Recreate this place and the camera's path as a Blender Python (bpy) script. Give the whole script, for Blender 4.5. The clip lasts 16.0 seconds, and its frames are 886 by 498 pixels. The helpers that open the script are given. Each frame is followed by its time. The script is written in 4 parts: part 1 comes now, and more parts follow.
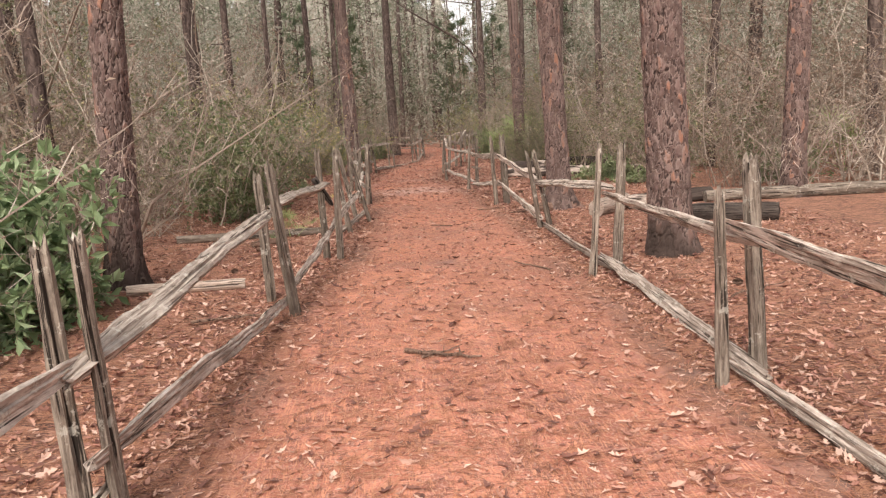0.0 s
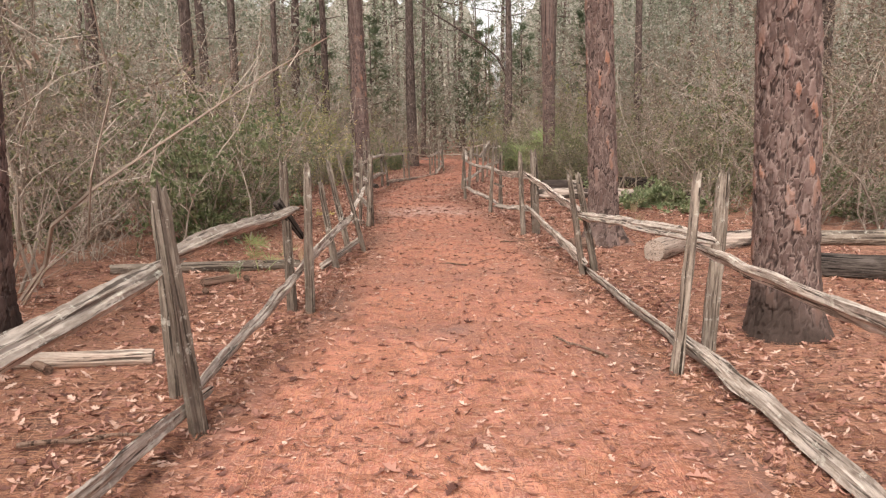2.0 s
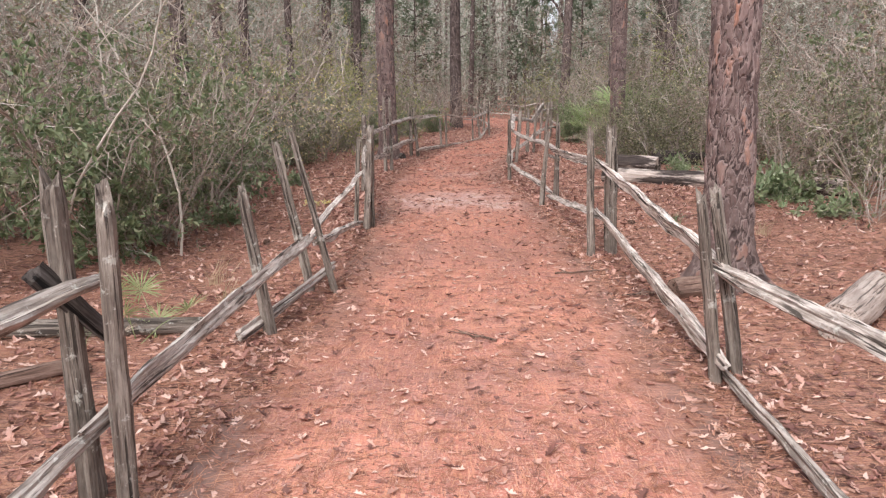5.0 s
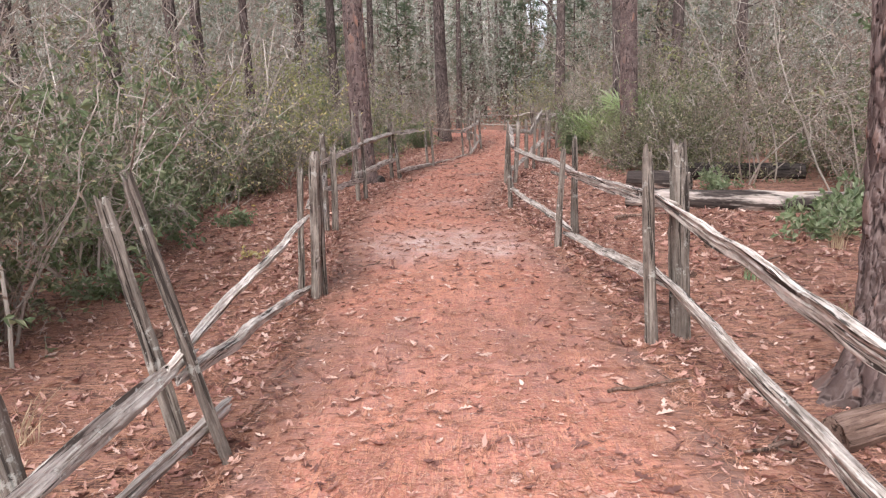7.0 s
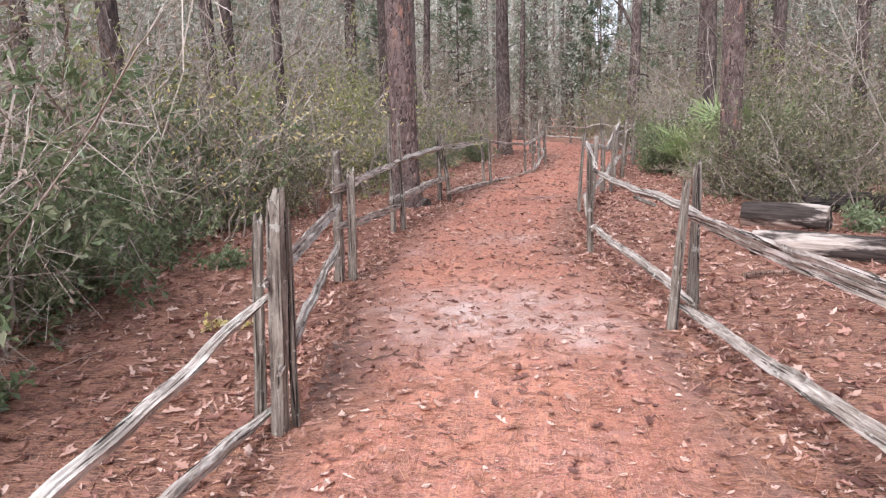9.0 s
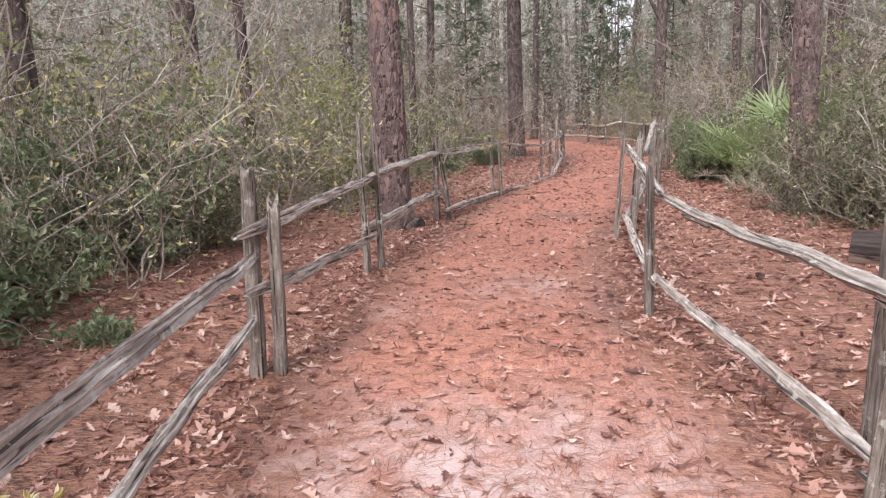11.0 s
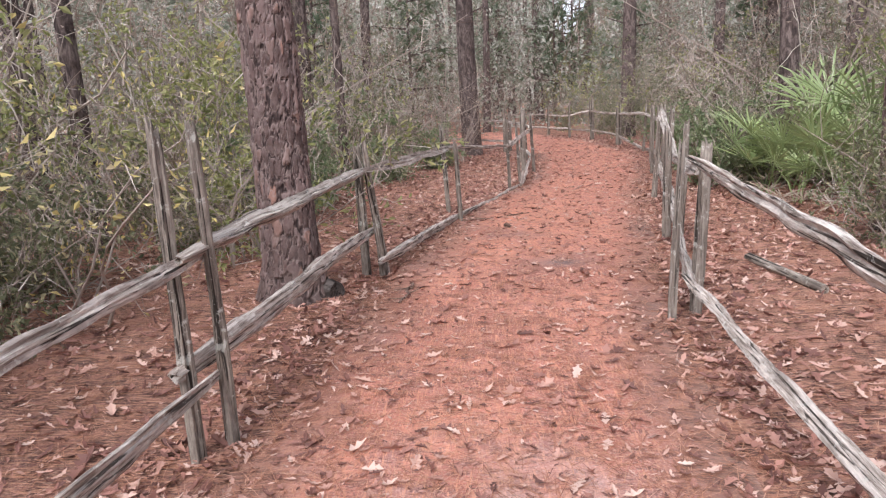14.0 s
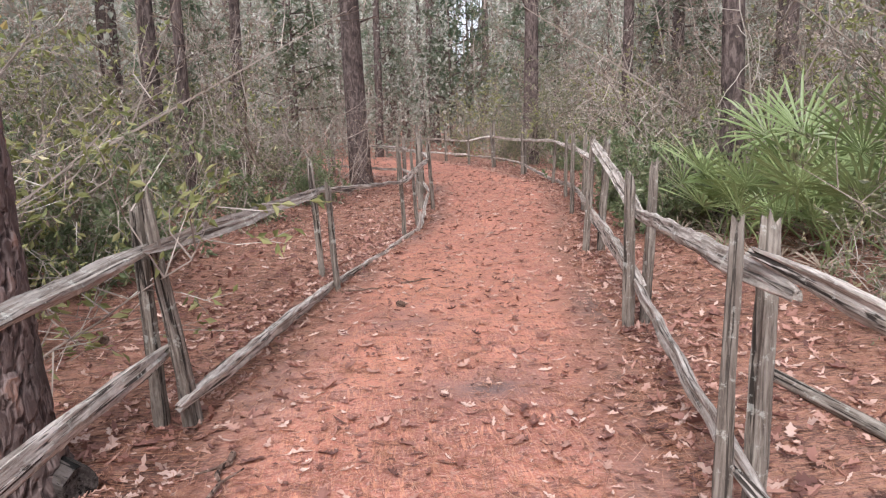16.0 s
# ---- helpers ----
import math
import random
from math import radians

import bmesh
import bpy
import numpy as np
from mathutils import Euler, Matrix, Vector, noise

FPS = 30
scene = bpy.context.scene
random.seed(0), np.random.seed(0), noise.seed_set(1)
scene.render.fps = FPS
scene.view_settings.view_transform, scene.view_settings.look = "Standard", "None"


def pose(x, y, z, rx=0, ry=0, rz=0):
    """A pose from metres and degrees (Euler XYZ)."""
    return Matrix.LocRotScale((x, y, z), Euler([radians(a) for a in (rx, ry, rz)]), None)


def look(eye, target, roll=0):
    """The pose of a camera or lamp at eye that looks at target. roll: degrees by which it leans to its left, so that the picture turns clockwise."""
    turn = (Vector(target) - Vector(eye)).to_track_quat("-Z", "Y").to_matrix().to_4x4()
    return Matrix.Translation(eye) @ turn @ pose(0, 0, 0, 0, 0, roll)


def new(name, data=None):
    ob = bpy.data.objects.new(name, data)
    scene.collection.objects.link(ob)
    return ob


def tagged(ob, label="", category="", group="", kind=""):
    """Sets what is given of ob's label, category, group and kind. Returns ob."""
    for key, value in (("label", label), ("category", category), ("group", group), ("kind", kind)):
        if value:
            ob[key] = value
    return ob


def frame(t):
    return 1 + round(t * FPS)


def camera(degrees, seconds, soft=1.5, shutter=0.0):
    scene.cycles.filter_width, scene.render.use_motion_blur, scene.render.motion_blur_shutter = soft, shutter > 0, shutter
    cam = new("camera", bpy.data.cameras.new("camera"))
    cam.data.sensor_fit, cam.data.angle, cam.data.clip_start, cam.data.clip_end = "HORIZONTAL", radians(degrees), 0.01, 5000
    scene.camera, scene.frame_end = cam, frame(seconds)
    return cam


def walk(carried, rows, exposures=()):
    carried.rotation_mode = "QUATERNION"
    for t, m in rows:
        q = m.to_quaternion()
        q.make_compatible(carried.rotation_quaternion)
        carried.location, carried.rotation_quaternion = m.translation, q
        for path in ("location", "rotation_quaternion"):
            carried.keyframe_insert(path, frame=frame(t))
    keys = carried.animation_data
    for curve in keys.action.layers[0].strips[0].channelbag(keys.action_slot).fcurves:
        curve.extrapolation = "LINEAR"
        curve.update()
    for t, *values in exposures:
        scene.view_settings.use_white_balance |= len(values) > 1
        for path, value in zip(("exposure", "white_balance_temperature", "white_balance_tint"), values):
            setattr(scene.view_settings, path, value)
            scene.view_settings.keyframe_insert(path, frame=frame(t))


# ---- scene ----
cam = camera(63.4, 16.0, soft=1.2)
METRES, EYE, TILT, LEAN, TURN = 19.2, 1.5, -3.85, 0.0, -4.3
ROWS = [
    (0.0, 0.0, 0.0, 0.0, -0.33, -6.22, 3.05),
    (0.5, -0.0009, 0.0308, 0.0029, -1.73, -6.76, 2.47),
    (1.0, 0.0018, 0.0609, 0.0051, 1.89, -6.4, 2.4),
    (1.5, 0.0018, 0.0912, 0.0059, 2.29, -5.87, 0.3),
    (2.0, 0.0045, 0.1216, 0.0069, 1.4, -5.33, 0.69),
    (2.5, 0.0072, 0.1533, 0.0099, 3.04, -6.33, -0.86),
    (3.0, 0.0088, 0.1848, 0.0167, 3.32, -7.75, -0.25),
    (5.5, 0.0111, 0.3381, 0.0247, 6.07, -8.83, -0.13),
    (6.0, 0.0096, 0.3707, 0.0251, 6.77, -8.02, 0.41),
    (6.5, 0.0052, 0.403, 0.0259, 7.54, -8.23, 0.41),
    (7.0, 0.0048, 0.4353, 0.0297, 4.73, -7.9, 1.59),
    (7.5, 0.0059, 0.4657, 0.0339, 5.4, -7.45, 0.95),
    (8.0, 0.0018, 0.4975, 0.0361, 6.01, -6.9, 0.9),
    (8.5, 0.0004, 0.5296, 0.0363, 8.44, -6.61, 1.17),
    (9.0, -0.0047, 0.5603, 0.0363, 9.49, -7.05, 0.67),
    (11.5, -0.0209, 0.7179, 0.0452, 10.41, -7.2, 0.87),
    (12.0, -0.0267, 0.7474, 0.0485, 8.25, -7.02, 1.68),
    (12.5, -0.0298, 0.7775, 0.0511, 8.59, -6.54, 1.19),
    (13.0, -0.0355, 0.8073, 0.0527, 6.29, -6.56, 1.58),
    (13.5, -0.0389, 0.8374, 0.0531, 5.15, -7.09, 2.6),
    (14.0, -0.0413, 0.868, 0.0549, 6.18, -7.98, 2.24),
    (14.5, -0.0439, 0.8985, 0.0591, 2.8, -8.26, 2.09),
    (15.0, -0.0434, 0.9286, 0.0624, 1.66, -7.65, 1.72),
    (15.5, -0.0456, 0.9598, 0.0625, 0.84, -7.06, 1.44),
    (16.0, -0.0423, 0.9917, 0.0645, -2.12, -6.62, 1.88),
]
walk(cam, [(t, pose(0, 0, EYE, TILT, LEAN, TURN) @ pose(METRES * x, METRES * y, METRES * z, 90 + pitch, roll, yaw)) for t, x, y, z, yaw, pitch, roll in ROWS],
     exposures=[(0.0, 0.74, 7250, 15), (3.0, 0.83, 7000, 14), (5.5, 0.98, 6150, 14), (7.5, 0.99, 6100, 14), (9.0, 1.12, 5900, 14), (12.5, 1.10, 6100, 14), (14.5, 1.12, 5950, 14), (16.0, 1.08, 6000, 13)])

# ---- world, sun ----
world = bpy.data.worlds.new("overcast_sky")
scene.world = world
world.use_nodes = True
wn, wl = world.node_tree.nodes, world.node_tree.links
sky = wn.new("ShaderNodeTexSky")
sky.sky_type = "NISHITA"
sky.sun_disc = False
sky.sun_elevation, sky.sun_rotation = radians(48), radians(200)
sky.air_density, sky.dust_density, sky.ozone_density = 1.0, 3.0, 1.0
soften = wn.new("ShaderNodeHueSaturation")
soften.inputs["Saturation"].default_value = 0.25
wl.new(sky.outputs[0], soften.inputs["Color"])
wl.new(soften.outputs[0], wn["Background"].inputs["Color"])
wn["Background"].inputs["Strength"].default_value = 0.15
sun = new("sun", bpy.data.lights.new("sun", "SUN"))
sun.data.energy, sun.data.angle, sun.data.color = 1.7, radians(25), (1.0, 0.96, 0.9)
sun.matrix_world = look((0, 0, 30), (0 + 30 * math.sin(radians(20)) / math.tan(radians(48)), 30 * math.cos(radians(20)) / math.tan(radians(48)), 0))

rng = random.Random(11)


# ---- materials ----
class Mat:
    """A node material and a few short ways to wire it."""

    def __init__(self, name, rough=0.9, spec=0.25):
        self.m = bpy.data.materials.new(name)
        self.m.use_nodes = True
        self.n, self.l = self.m.node_tree.nodes, self.m.node_tree.links
        self.b = self.n["Principled BSDF"]
        self.b.inputs["Roughness"].default_value = rough
        self.b.inputs["Specular IOR Level"].default_value = spec
        self.coord = self.n.new("ShaderNodeTexCoord")

    def noise(self, scale, detail=4, rough=0.6, stretch=(1, 1, 1), space="Object", distort=0.0):
        mp, tx = self.n.new("ShaderNodeMapping"), self.n.new("ShaderNodeTexNoise")
        mp.inputs["Scale"].default_value = stretch
        self.l.new(self.coord.outputs[space], mp.inputs[0])
        self.l.new(mp.outputs[0], tx.inputs["Vector"])
        tx.inputs["Scale"].default_value, tx.inputs["Detail"].default_value = scale, detail
        tx.inputs["Roughness"].default_value, tx.inputs["Distortion"].default_value = rough, distort
        return tx.outputs["Fac"]

    def ramp(self, fac, *stops):
        r = self.n.new("ShaderNodeValToRGB")
        e = r.color_ramp.elements
        while len(e) < len(stops):
            e.new(0.5)
        for k, (p, c) in zip(e, stops):
            k.position, k.color = p, (*c, 1) if len(c) == 3 else c
        self.l.new(fac, r.inputs[0])
        return r.outputs[0]

    def mix(self, fac, a, b, kind="MIX"):
        x = self.n.new("ShaderNodeMix")
        x.data_type, x.blend_type = "RGBA", kind
        for sock, v in ((x.inputs[0], fac), (x.inputs[6], a), (x.inputs[7], b)):
            if isinstance(v, (int, float)):
                sock.default_value = v
            elif isinstance(v, tuple):
                sock.default_value = (*v, 1)
            else:
                self.l.new(v, sock)
        return x.outputs[2]

    def attr(self, name):
        a = self.n.new("ShaderNodeAttribute")
        a.attribute_name = name
        return a.outputs["Fac"]

    def random(self):
        return self.n.new("ShaderNodeObjectInfo").outputs["Random"]

    def island(self):
        return self.n.new("ShaderNodeNewGeometry").outputs["Random Per Island"]

    def done(self, color, bump=None, strength=0.5, dist=0.01):
        if isinstance(color, tuple):
            self.b.inputs["Base Color"].default_value = (*color, 1)
        else:
            self.l.new(color, self.b.inputs["Base Color"])
        if bump is not None:
            bp = self.n.new("ShaderNodeBump")
            bp.inputs["Strength"].default_value, bp.inputs["Distance"].default_value = strength, dist
            self.l.new(bump, bp.inputs["Height"])
            self.l.new(bp.outputs[0], self.b.inputs["Normal"])
        return self.m


def straw_color(m):
    """Red-brown pine straw: needles, crumbled leaves and dark gaps."""
    big, mid, fine = m.noise(0.4, 5), m.noise(4.5, 6, 0.72), m.noise(45, 4, 0.75)
    straw = m.noise(38, 3, 0.75, (0.15, 1, 1), distort=2.0)
    c = m.ramp(big, (0.38, (0.27, 0.135, 0.105)), (0.5, (0.36, 0.185, 0.145)), (0.62, (0.44, 0.23, 0.17)))
    c = m.mix(m.ramp(mid, (0.46, (0, 0, 0)), (0.58, (0.95, 0.95, 0.95))), c, (0.125, 0.07, 0.058))
    gap = m.noise(16, 5, 0.75, (0.6, 1, 1), distort=1.2)
    c = m.mix(m.ramp(gap, (0.50, (0, 0, 0)), (0.57, (0.8, 0.8, 0.8))), c, (0.11, 0.06, 0.05))
    c = m.mix(m.ramp(straw, (0.49, (0, 0, 0)), (0.57, (0.85, 0.85, 0.85))), c, (0.52, 0.275, 0.18))
    c = m.mix(m.ramp(fine, (0.52, (0, 0, 0)), (0.75, (0.75, 0.75, 0.75))), c, (0.52, 0.34, 0.26))
    return c, m.mix(0.5, fine, mid)


def soil_mats():
    m = Mat("path_earth", 0.95, 0.15)
    big, mid, fine = m.noise(0.55, 5), m.noise(5, 6, 0.7), m.noise(70, 3, 0.7)
    straw, flake = m.noise(55, 3, 0.7, (1, 0.12, 1), distort=1.5), m.noise(24, 4, 0.75, (0.45, 1, 1), distort=1.0)
    base = m.ramp(big, (0.38, (0.375, 0.148, 0.110)), (0.5, (0.505, 0.205, 0.148)), (0.62, (0.60, 0.255, 0.173)))
    base = m.mix(m.ramp(mid, (0.48, (0, 0, 0)), (0.66, (0.85, 0.85, 0.85))), base, (0.30, 0.14, 0.12))
    base = m.mix(m.ramp(flake, (0.53, (0, 0, 0)), (0.58, (0.85, 0.85, 0.85))), base, (0.19, 0.085, 0.07))
    base = m.mix(m.ramp(fine, (0.5, (0, 0, 0)), (0.66, (0.7, 0.7, 0.7))), base, (0.68, 0.42, 0.335))
    base = m.mix(m.ramp(straw, (0.52, (0, 0, 0)), (0.60, (0.8, 0.8, 0.8))), base, (0.68, 0.33, 0.21))
    base = m.mix(m.attr("sand"), base, m.mix(fine, (0.55, 0.41, 0.37), (0.78, 0.66, 0.62)))
    base = m.mix(m.attr("damp"), base, (0.22, 0.15, 0.14))
    litter, relief = straw_color(m)
    base = m.mix(m.attr("rim"), base, litter)
    base = m.mix(m.attr("dirt"), base, m.mix(mid, (0.13, 0.088, 0.078), (0.27, 0.19, 0.17)))
    path = m.done(base, m.mix(0.5, m.mix(0.5, fine, flake), mid), 0.8, 0.025)
    m = Mat("pine_straw_ground", 0.95, 0.12)
    c, relief = straw_color(m)
    return path, m.done(c, relief, 0.9, 0.04)


def wood_mat(name, dark, mid, pale, lichen=0.0):
    m = Mat(name, 0.88, 0.2)
    grain = m.noise(55, 6, 0.72, (1, 1, 0.06), distort=0.5)
    crack = m.noise(42, 4, 0.6, (1, 1, 0.035), distort=0.6)
    blotch, worn, tone = m.noise(5, 5, 0.7, (1, 1, 0.45)), m.noise(9, 5, 0.7, (1, 1, 0.3)), m.random()
    c = m.ramp(grain, (0.36, dark), (0.47, mid), (0.64, pale))
    c = m.mix(m.ramp(worn, (0.5, (0, 0, 0)), (0.6, (0.65, 0.65, 0.65))), c, pale)
    c = m.mix(m.ramp(blotch, (0.48, (0, 0, 0)), (0.6, (0.7, 0.7, 0.7))), c, tuple(0.6 * v for v in mid))
    c = m.mix(m.ramp(crack, (0.395, (0.97, 0.97, 0.97)), (0.44, (0, 0, 0))), c, tuple(0.25 * v for v in dark))
    c = m.mix(m.ramp(tone, (0.0, (0.0, 0.0, 0.0)), (1.0, (0.45, 0.45, 0.45))), c, tuple(0.5 * v for v in mid))
    if lichen:
        patch = m.noise(13, 5, 0.75)
        c = m.mix(m.ramp(patch, (0.58, (0, 0, 0)), (0.63, (lichen, lichen, lichen))), c, (0.70, 0.69, 0.62))
    return m.done(c, m.mix(0.6, grain, crack), 1.0, 0.015)


def bark_mat():
    m = Mat("pine_bark", 0.92, 0.2)
    plate, edge, fine = m.attr("plate"), m.attr("edge"), m.noise(60, 5, 0.7, (1, 1, 0.5))
    mott = m.noise(7, 5, 0.7)
    c = m.ramp(plate, (0.0, (0.10, 0.069, 0.064)), (0.35, (0.15, 0.102, 0.094)), (0.7, (0.20, 0.143, 0.134)), (0.88, (0.25, 0.152, 0.125)), (0.98, (0.34, 0.17, 0.12)))
    c = m.mix(m.ramp(mott, (0.45, (0, 0, 0)), (0.62, (0.45, 0.45, 0.45))), c, (0.27, 0.205, 0.185))
    c = m.mix(m.ramp(fine, (0.4, (0, 0, 0)), (0.8, (0.6, 0.6, 0.6))), c, (0.13, 0.075, 0.06))
    c = m.mix(m.ramp(edge, (0.22, (0, 0, 0)), (0.34, (0.5, 0.5, 0.5)), (0.55, (0, 0, 0))), c, (0.33, 0.262, 0.24))
    c = m.mix(m.ramp(edge, (0.06, (1, 1, 1)), (0.26, (0, 0, 0))), c, (0.045, 0.032, 0.03))
    c = m.mix(m.attr("char"), c, m.mix(fine, (0.025, 0.02, 0.018), (0.085, 0.06, 0.052)))
    return m.done(c, fine, 0.6, 0.01)


def far_bark_mat():
    m = Mat("distant_pine_bark", 0.95, 0.15)
    a, b = m.noise(16, 5, 0.7, (1, 1, 0.35), distort=0.8), m.noise(3, 4)
    c = m.ramp(a, (0.38, (0.045, 0.034, 0.032)), (0.5, (0.115, 0.085, 0.077)), (0.62, (0.22, 0.172, 0.155)))
    c = m.mix(m.ramp(b, (0.45, (0, 0, 0)), (0.75, (0.6, 0.6, 0.6))), c, (0.10, 0.075, 0.065))
    return m.done(c, a, 0.8, 0.03)


def leaf_mat(name, *stops, rough=0.55, sheer=0.35):
    m = Mat(name, rough, 0.35)
    c = m.ramp(m.island(), *stops)
    c = m.mix(m.ramp(m.random(), (0, (0, 0, 0)), (1, (0.3, 0.3, 0.3))), c, stops[0][1])
    m.l.new(c, m.b.inputs["Base Color"])
    if sheer:
        t, add = m.n.new("ShaderNodeBsdfTranslucent"), m.n.new("ShaderNodeMixShader")
        m.l.new(c, t.inputs["Color"])
        add.inputs[0].default_value = sheer
        m.l.new(m.b.outputs[0], add.inputs[1])
        m.l.new(t.outputs[0], add.inputs[2])
        m.l.new(add.outputs[0], m.n["Material Output"].inputs["Surface"])
    return m.m


PATH_EARTH, STRAW = soil_mats()
POST_WOOD = wood_mat("weathered_post_wood", (0.075, 0.058, 0.048), (0.215, 0.175, 0.145), (0.42, 0.365, 0.31), 0.4)
STICK_WOOD = wood_mat("dry_brown_stick_wood", (0.09, 0.055, 0.042), (0.20, 0.125, 0.095), (0.36, 0.25, 0.20))
RAIL_WOOD = wood_mat("weathered_rail_wood", (0.13, 0.098, 0.08), (0.45, 0.378, 0.325), (0.86, 0.78, 0.71), 0.6)
def burnt_mat():
    m = Mat("half_charred_wood", 0.9, 0.2)
    grain, patch = m.noise(30, 5, 0.7, (1, 1, 0.08)), m.noise(3.4, 5, 0.65, (1, 1, 0.22))
    c = m.ramp(grain, (0.3, (0.30, 0.24, 0.20)), (0.55, (0.58, 0.49, 0.43)), (0.7, (0.72, 0.63, 0.57)))
    c = m.mix(m.ramp(patch, (0.43, (0, 0, 0)), (0.50, (1, 1, 1))), c, m.ramp(grain, (0.3, (0.02, 0.016, 0.014)), (0.7, (0.11, 0.085, 0.075))))
    return m.done(c, grain, 0.8, 0.015)


PALE_WOOD = wood_mat("bleached_log_wood", (0.22, 0.17, 0.14), (0.50, 0.40, 0.34), (0.66, 0.57, 0.50))
DARK_WOOD = wood_mat("charred_log_wood", (0.02, 0.017, 0.015), (0.06, 0.048, 0.042), (0.13, 0.11, 0.10))
BURNT = burnt_mat()
BARK, FAR_BARK = bark_mat(), far_bark_mat()
TWIG = leaf_mat("grey_brown_twigs", (0.0, (0.20, 0.15, 0.12)), (0.45, (0.34, 0.275, 0.23)), (0.8, (0.47, 0.40, 0.345)), (0.97, (0.62, 0.56, 0.49)), rough=0.85, sheer=0)
PALE_TWIG = leaf_mat("pale_bare_stems", (0.0, (0.40, 0.345, 0.29)), (1.0, (0.58, 0.52, 0.45)), rough=0.85, sheer=0)
GREEN = leaf_mat("evergreen_leaves", (0.0, (0.125, 0.165, 0.085)), (0.5, (0.215, 0.265, 0.135)), (0.85, (0.33, 0.375, 0.21)), (0.98, (0.50, 0.50, 0.34)), rough=0.42, sheer=0.45)
OLIVE = leaf_mat("olive_leaves", (0.0, (0.12, 0.13, 0.075)), (0.5, (0.22, 0.23, 0.125)), (0.8, (0.32, 0.32, 0.19)), (0.955, (0.60, 0.54, 0.34)), rough=0.45, sheer=0.45)
BRIGHT = leaf_mat("bright_green_leaves", (0.0, (0.13, 0.20, 0.10)), (0.5, (0.26, 0.37, 0.19)), (0.9, (0.46, 0.58, 0.36)), rough=0.35)
PALE_GREEN = leaf_mat("pale_green_leaves", (0.0, (0.15, 0.20, 0.10)), (0.5, (0.27, 0.33, 0.17)), (1.0, (0.50, 0.54, 0.36)), rough=0.4)
DRY = leaf_mat("dry_brown_leaves", (0.0, (0.24, 0.17, 0.13)), (0.5, (0.38, 0.285, 0.225)), (0.9, (0.54, 0.44, 0.36)), rough=0.7, sheer=0.4)
YELLOW = leaf_mat("yellow_leaves", (0.0, (0.60, 0.48, 0.16)), (0.6, (0.76, 0.66, 0.32)), (1.0, (0.82, 0.78, 0.58)))
LITTER = leaf_mat("fallen_leaves", (0.0, (0.14, 0.066, 0.054)), (0.25, (0.24, 0.11, 0.086)), (0.5, (0.43, 0.215, 0.165)), (0.76, (0.61, 0.375, 0.295)), (0.98, (0.75, 0.55, 0.46)), rough=0.65, sheer=0.1)
YGREEN = leaf_mat("yellow_green_leaves", (0.0, (0.20, 0.22, 0.08)), (0.5, (0.36, 0.37, 0.15)), (1.0, (0.58, 0.55, 0.27)), sheer=0.45)
NEEDLE = leaf_mat("fallen_pine_needles", (0.0, (0.19, 0.08, 0.055)), (0.35, (0.40, 0.175, 0.105)), (0.7, (0.62, 0.295, 0.17)), (1.0, (0.76, 0.46, 0.32)), rough=0.7, sheer=0)
PINE = leaf_mat("pine_needles", (0.0, (0.10, 0.135, 0.085)), (0.6, (0.175, 0.225, 0.135)), (1.0, (0.27, 0.31, 0.20)), sheer=0.45)
# leaf colours paled towards grey, standing in for haze between distant trees
HAZE_LEAF = leaf_mat("haze_paled_leaves", (0.0, (0.16, 0.185, 0.135)), (0.3, (0.32, 0.355, 0.265)), (0.65, (0.46, 0.45, 0.385)), (1.0, (0.66, 0.66, 0.58)), sheer=0.55)
WITHERED = leaf_mat("withered_leaves", (0.0, (0.10, 0.082, 0.066)), (0.4, (0.20, 0.162, 0.134)), (0.75, (0.30, 0.25, 0.21)), (1.0, (0.42, 0.39, 0.31)), rough=0.8, sheer=0.35)
PALM = leaf_mat("palmetto_blades", (0.0, (0.115, 0.18, 0.065)), (0.45, (0.26, 0.34, 0.135)), (1.0, (0.60, 0.63, 0.33)), rough=0.3, sheer=0.3)
DEAD_PALM = leaf_mat("dead_palmetto_blades", (0.0, (0.27, 0.20, 0.15)), (1.0, (0.46, 0.37, 0.29)), rough=0.7, sheer=0.2)


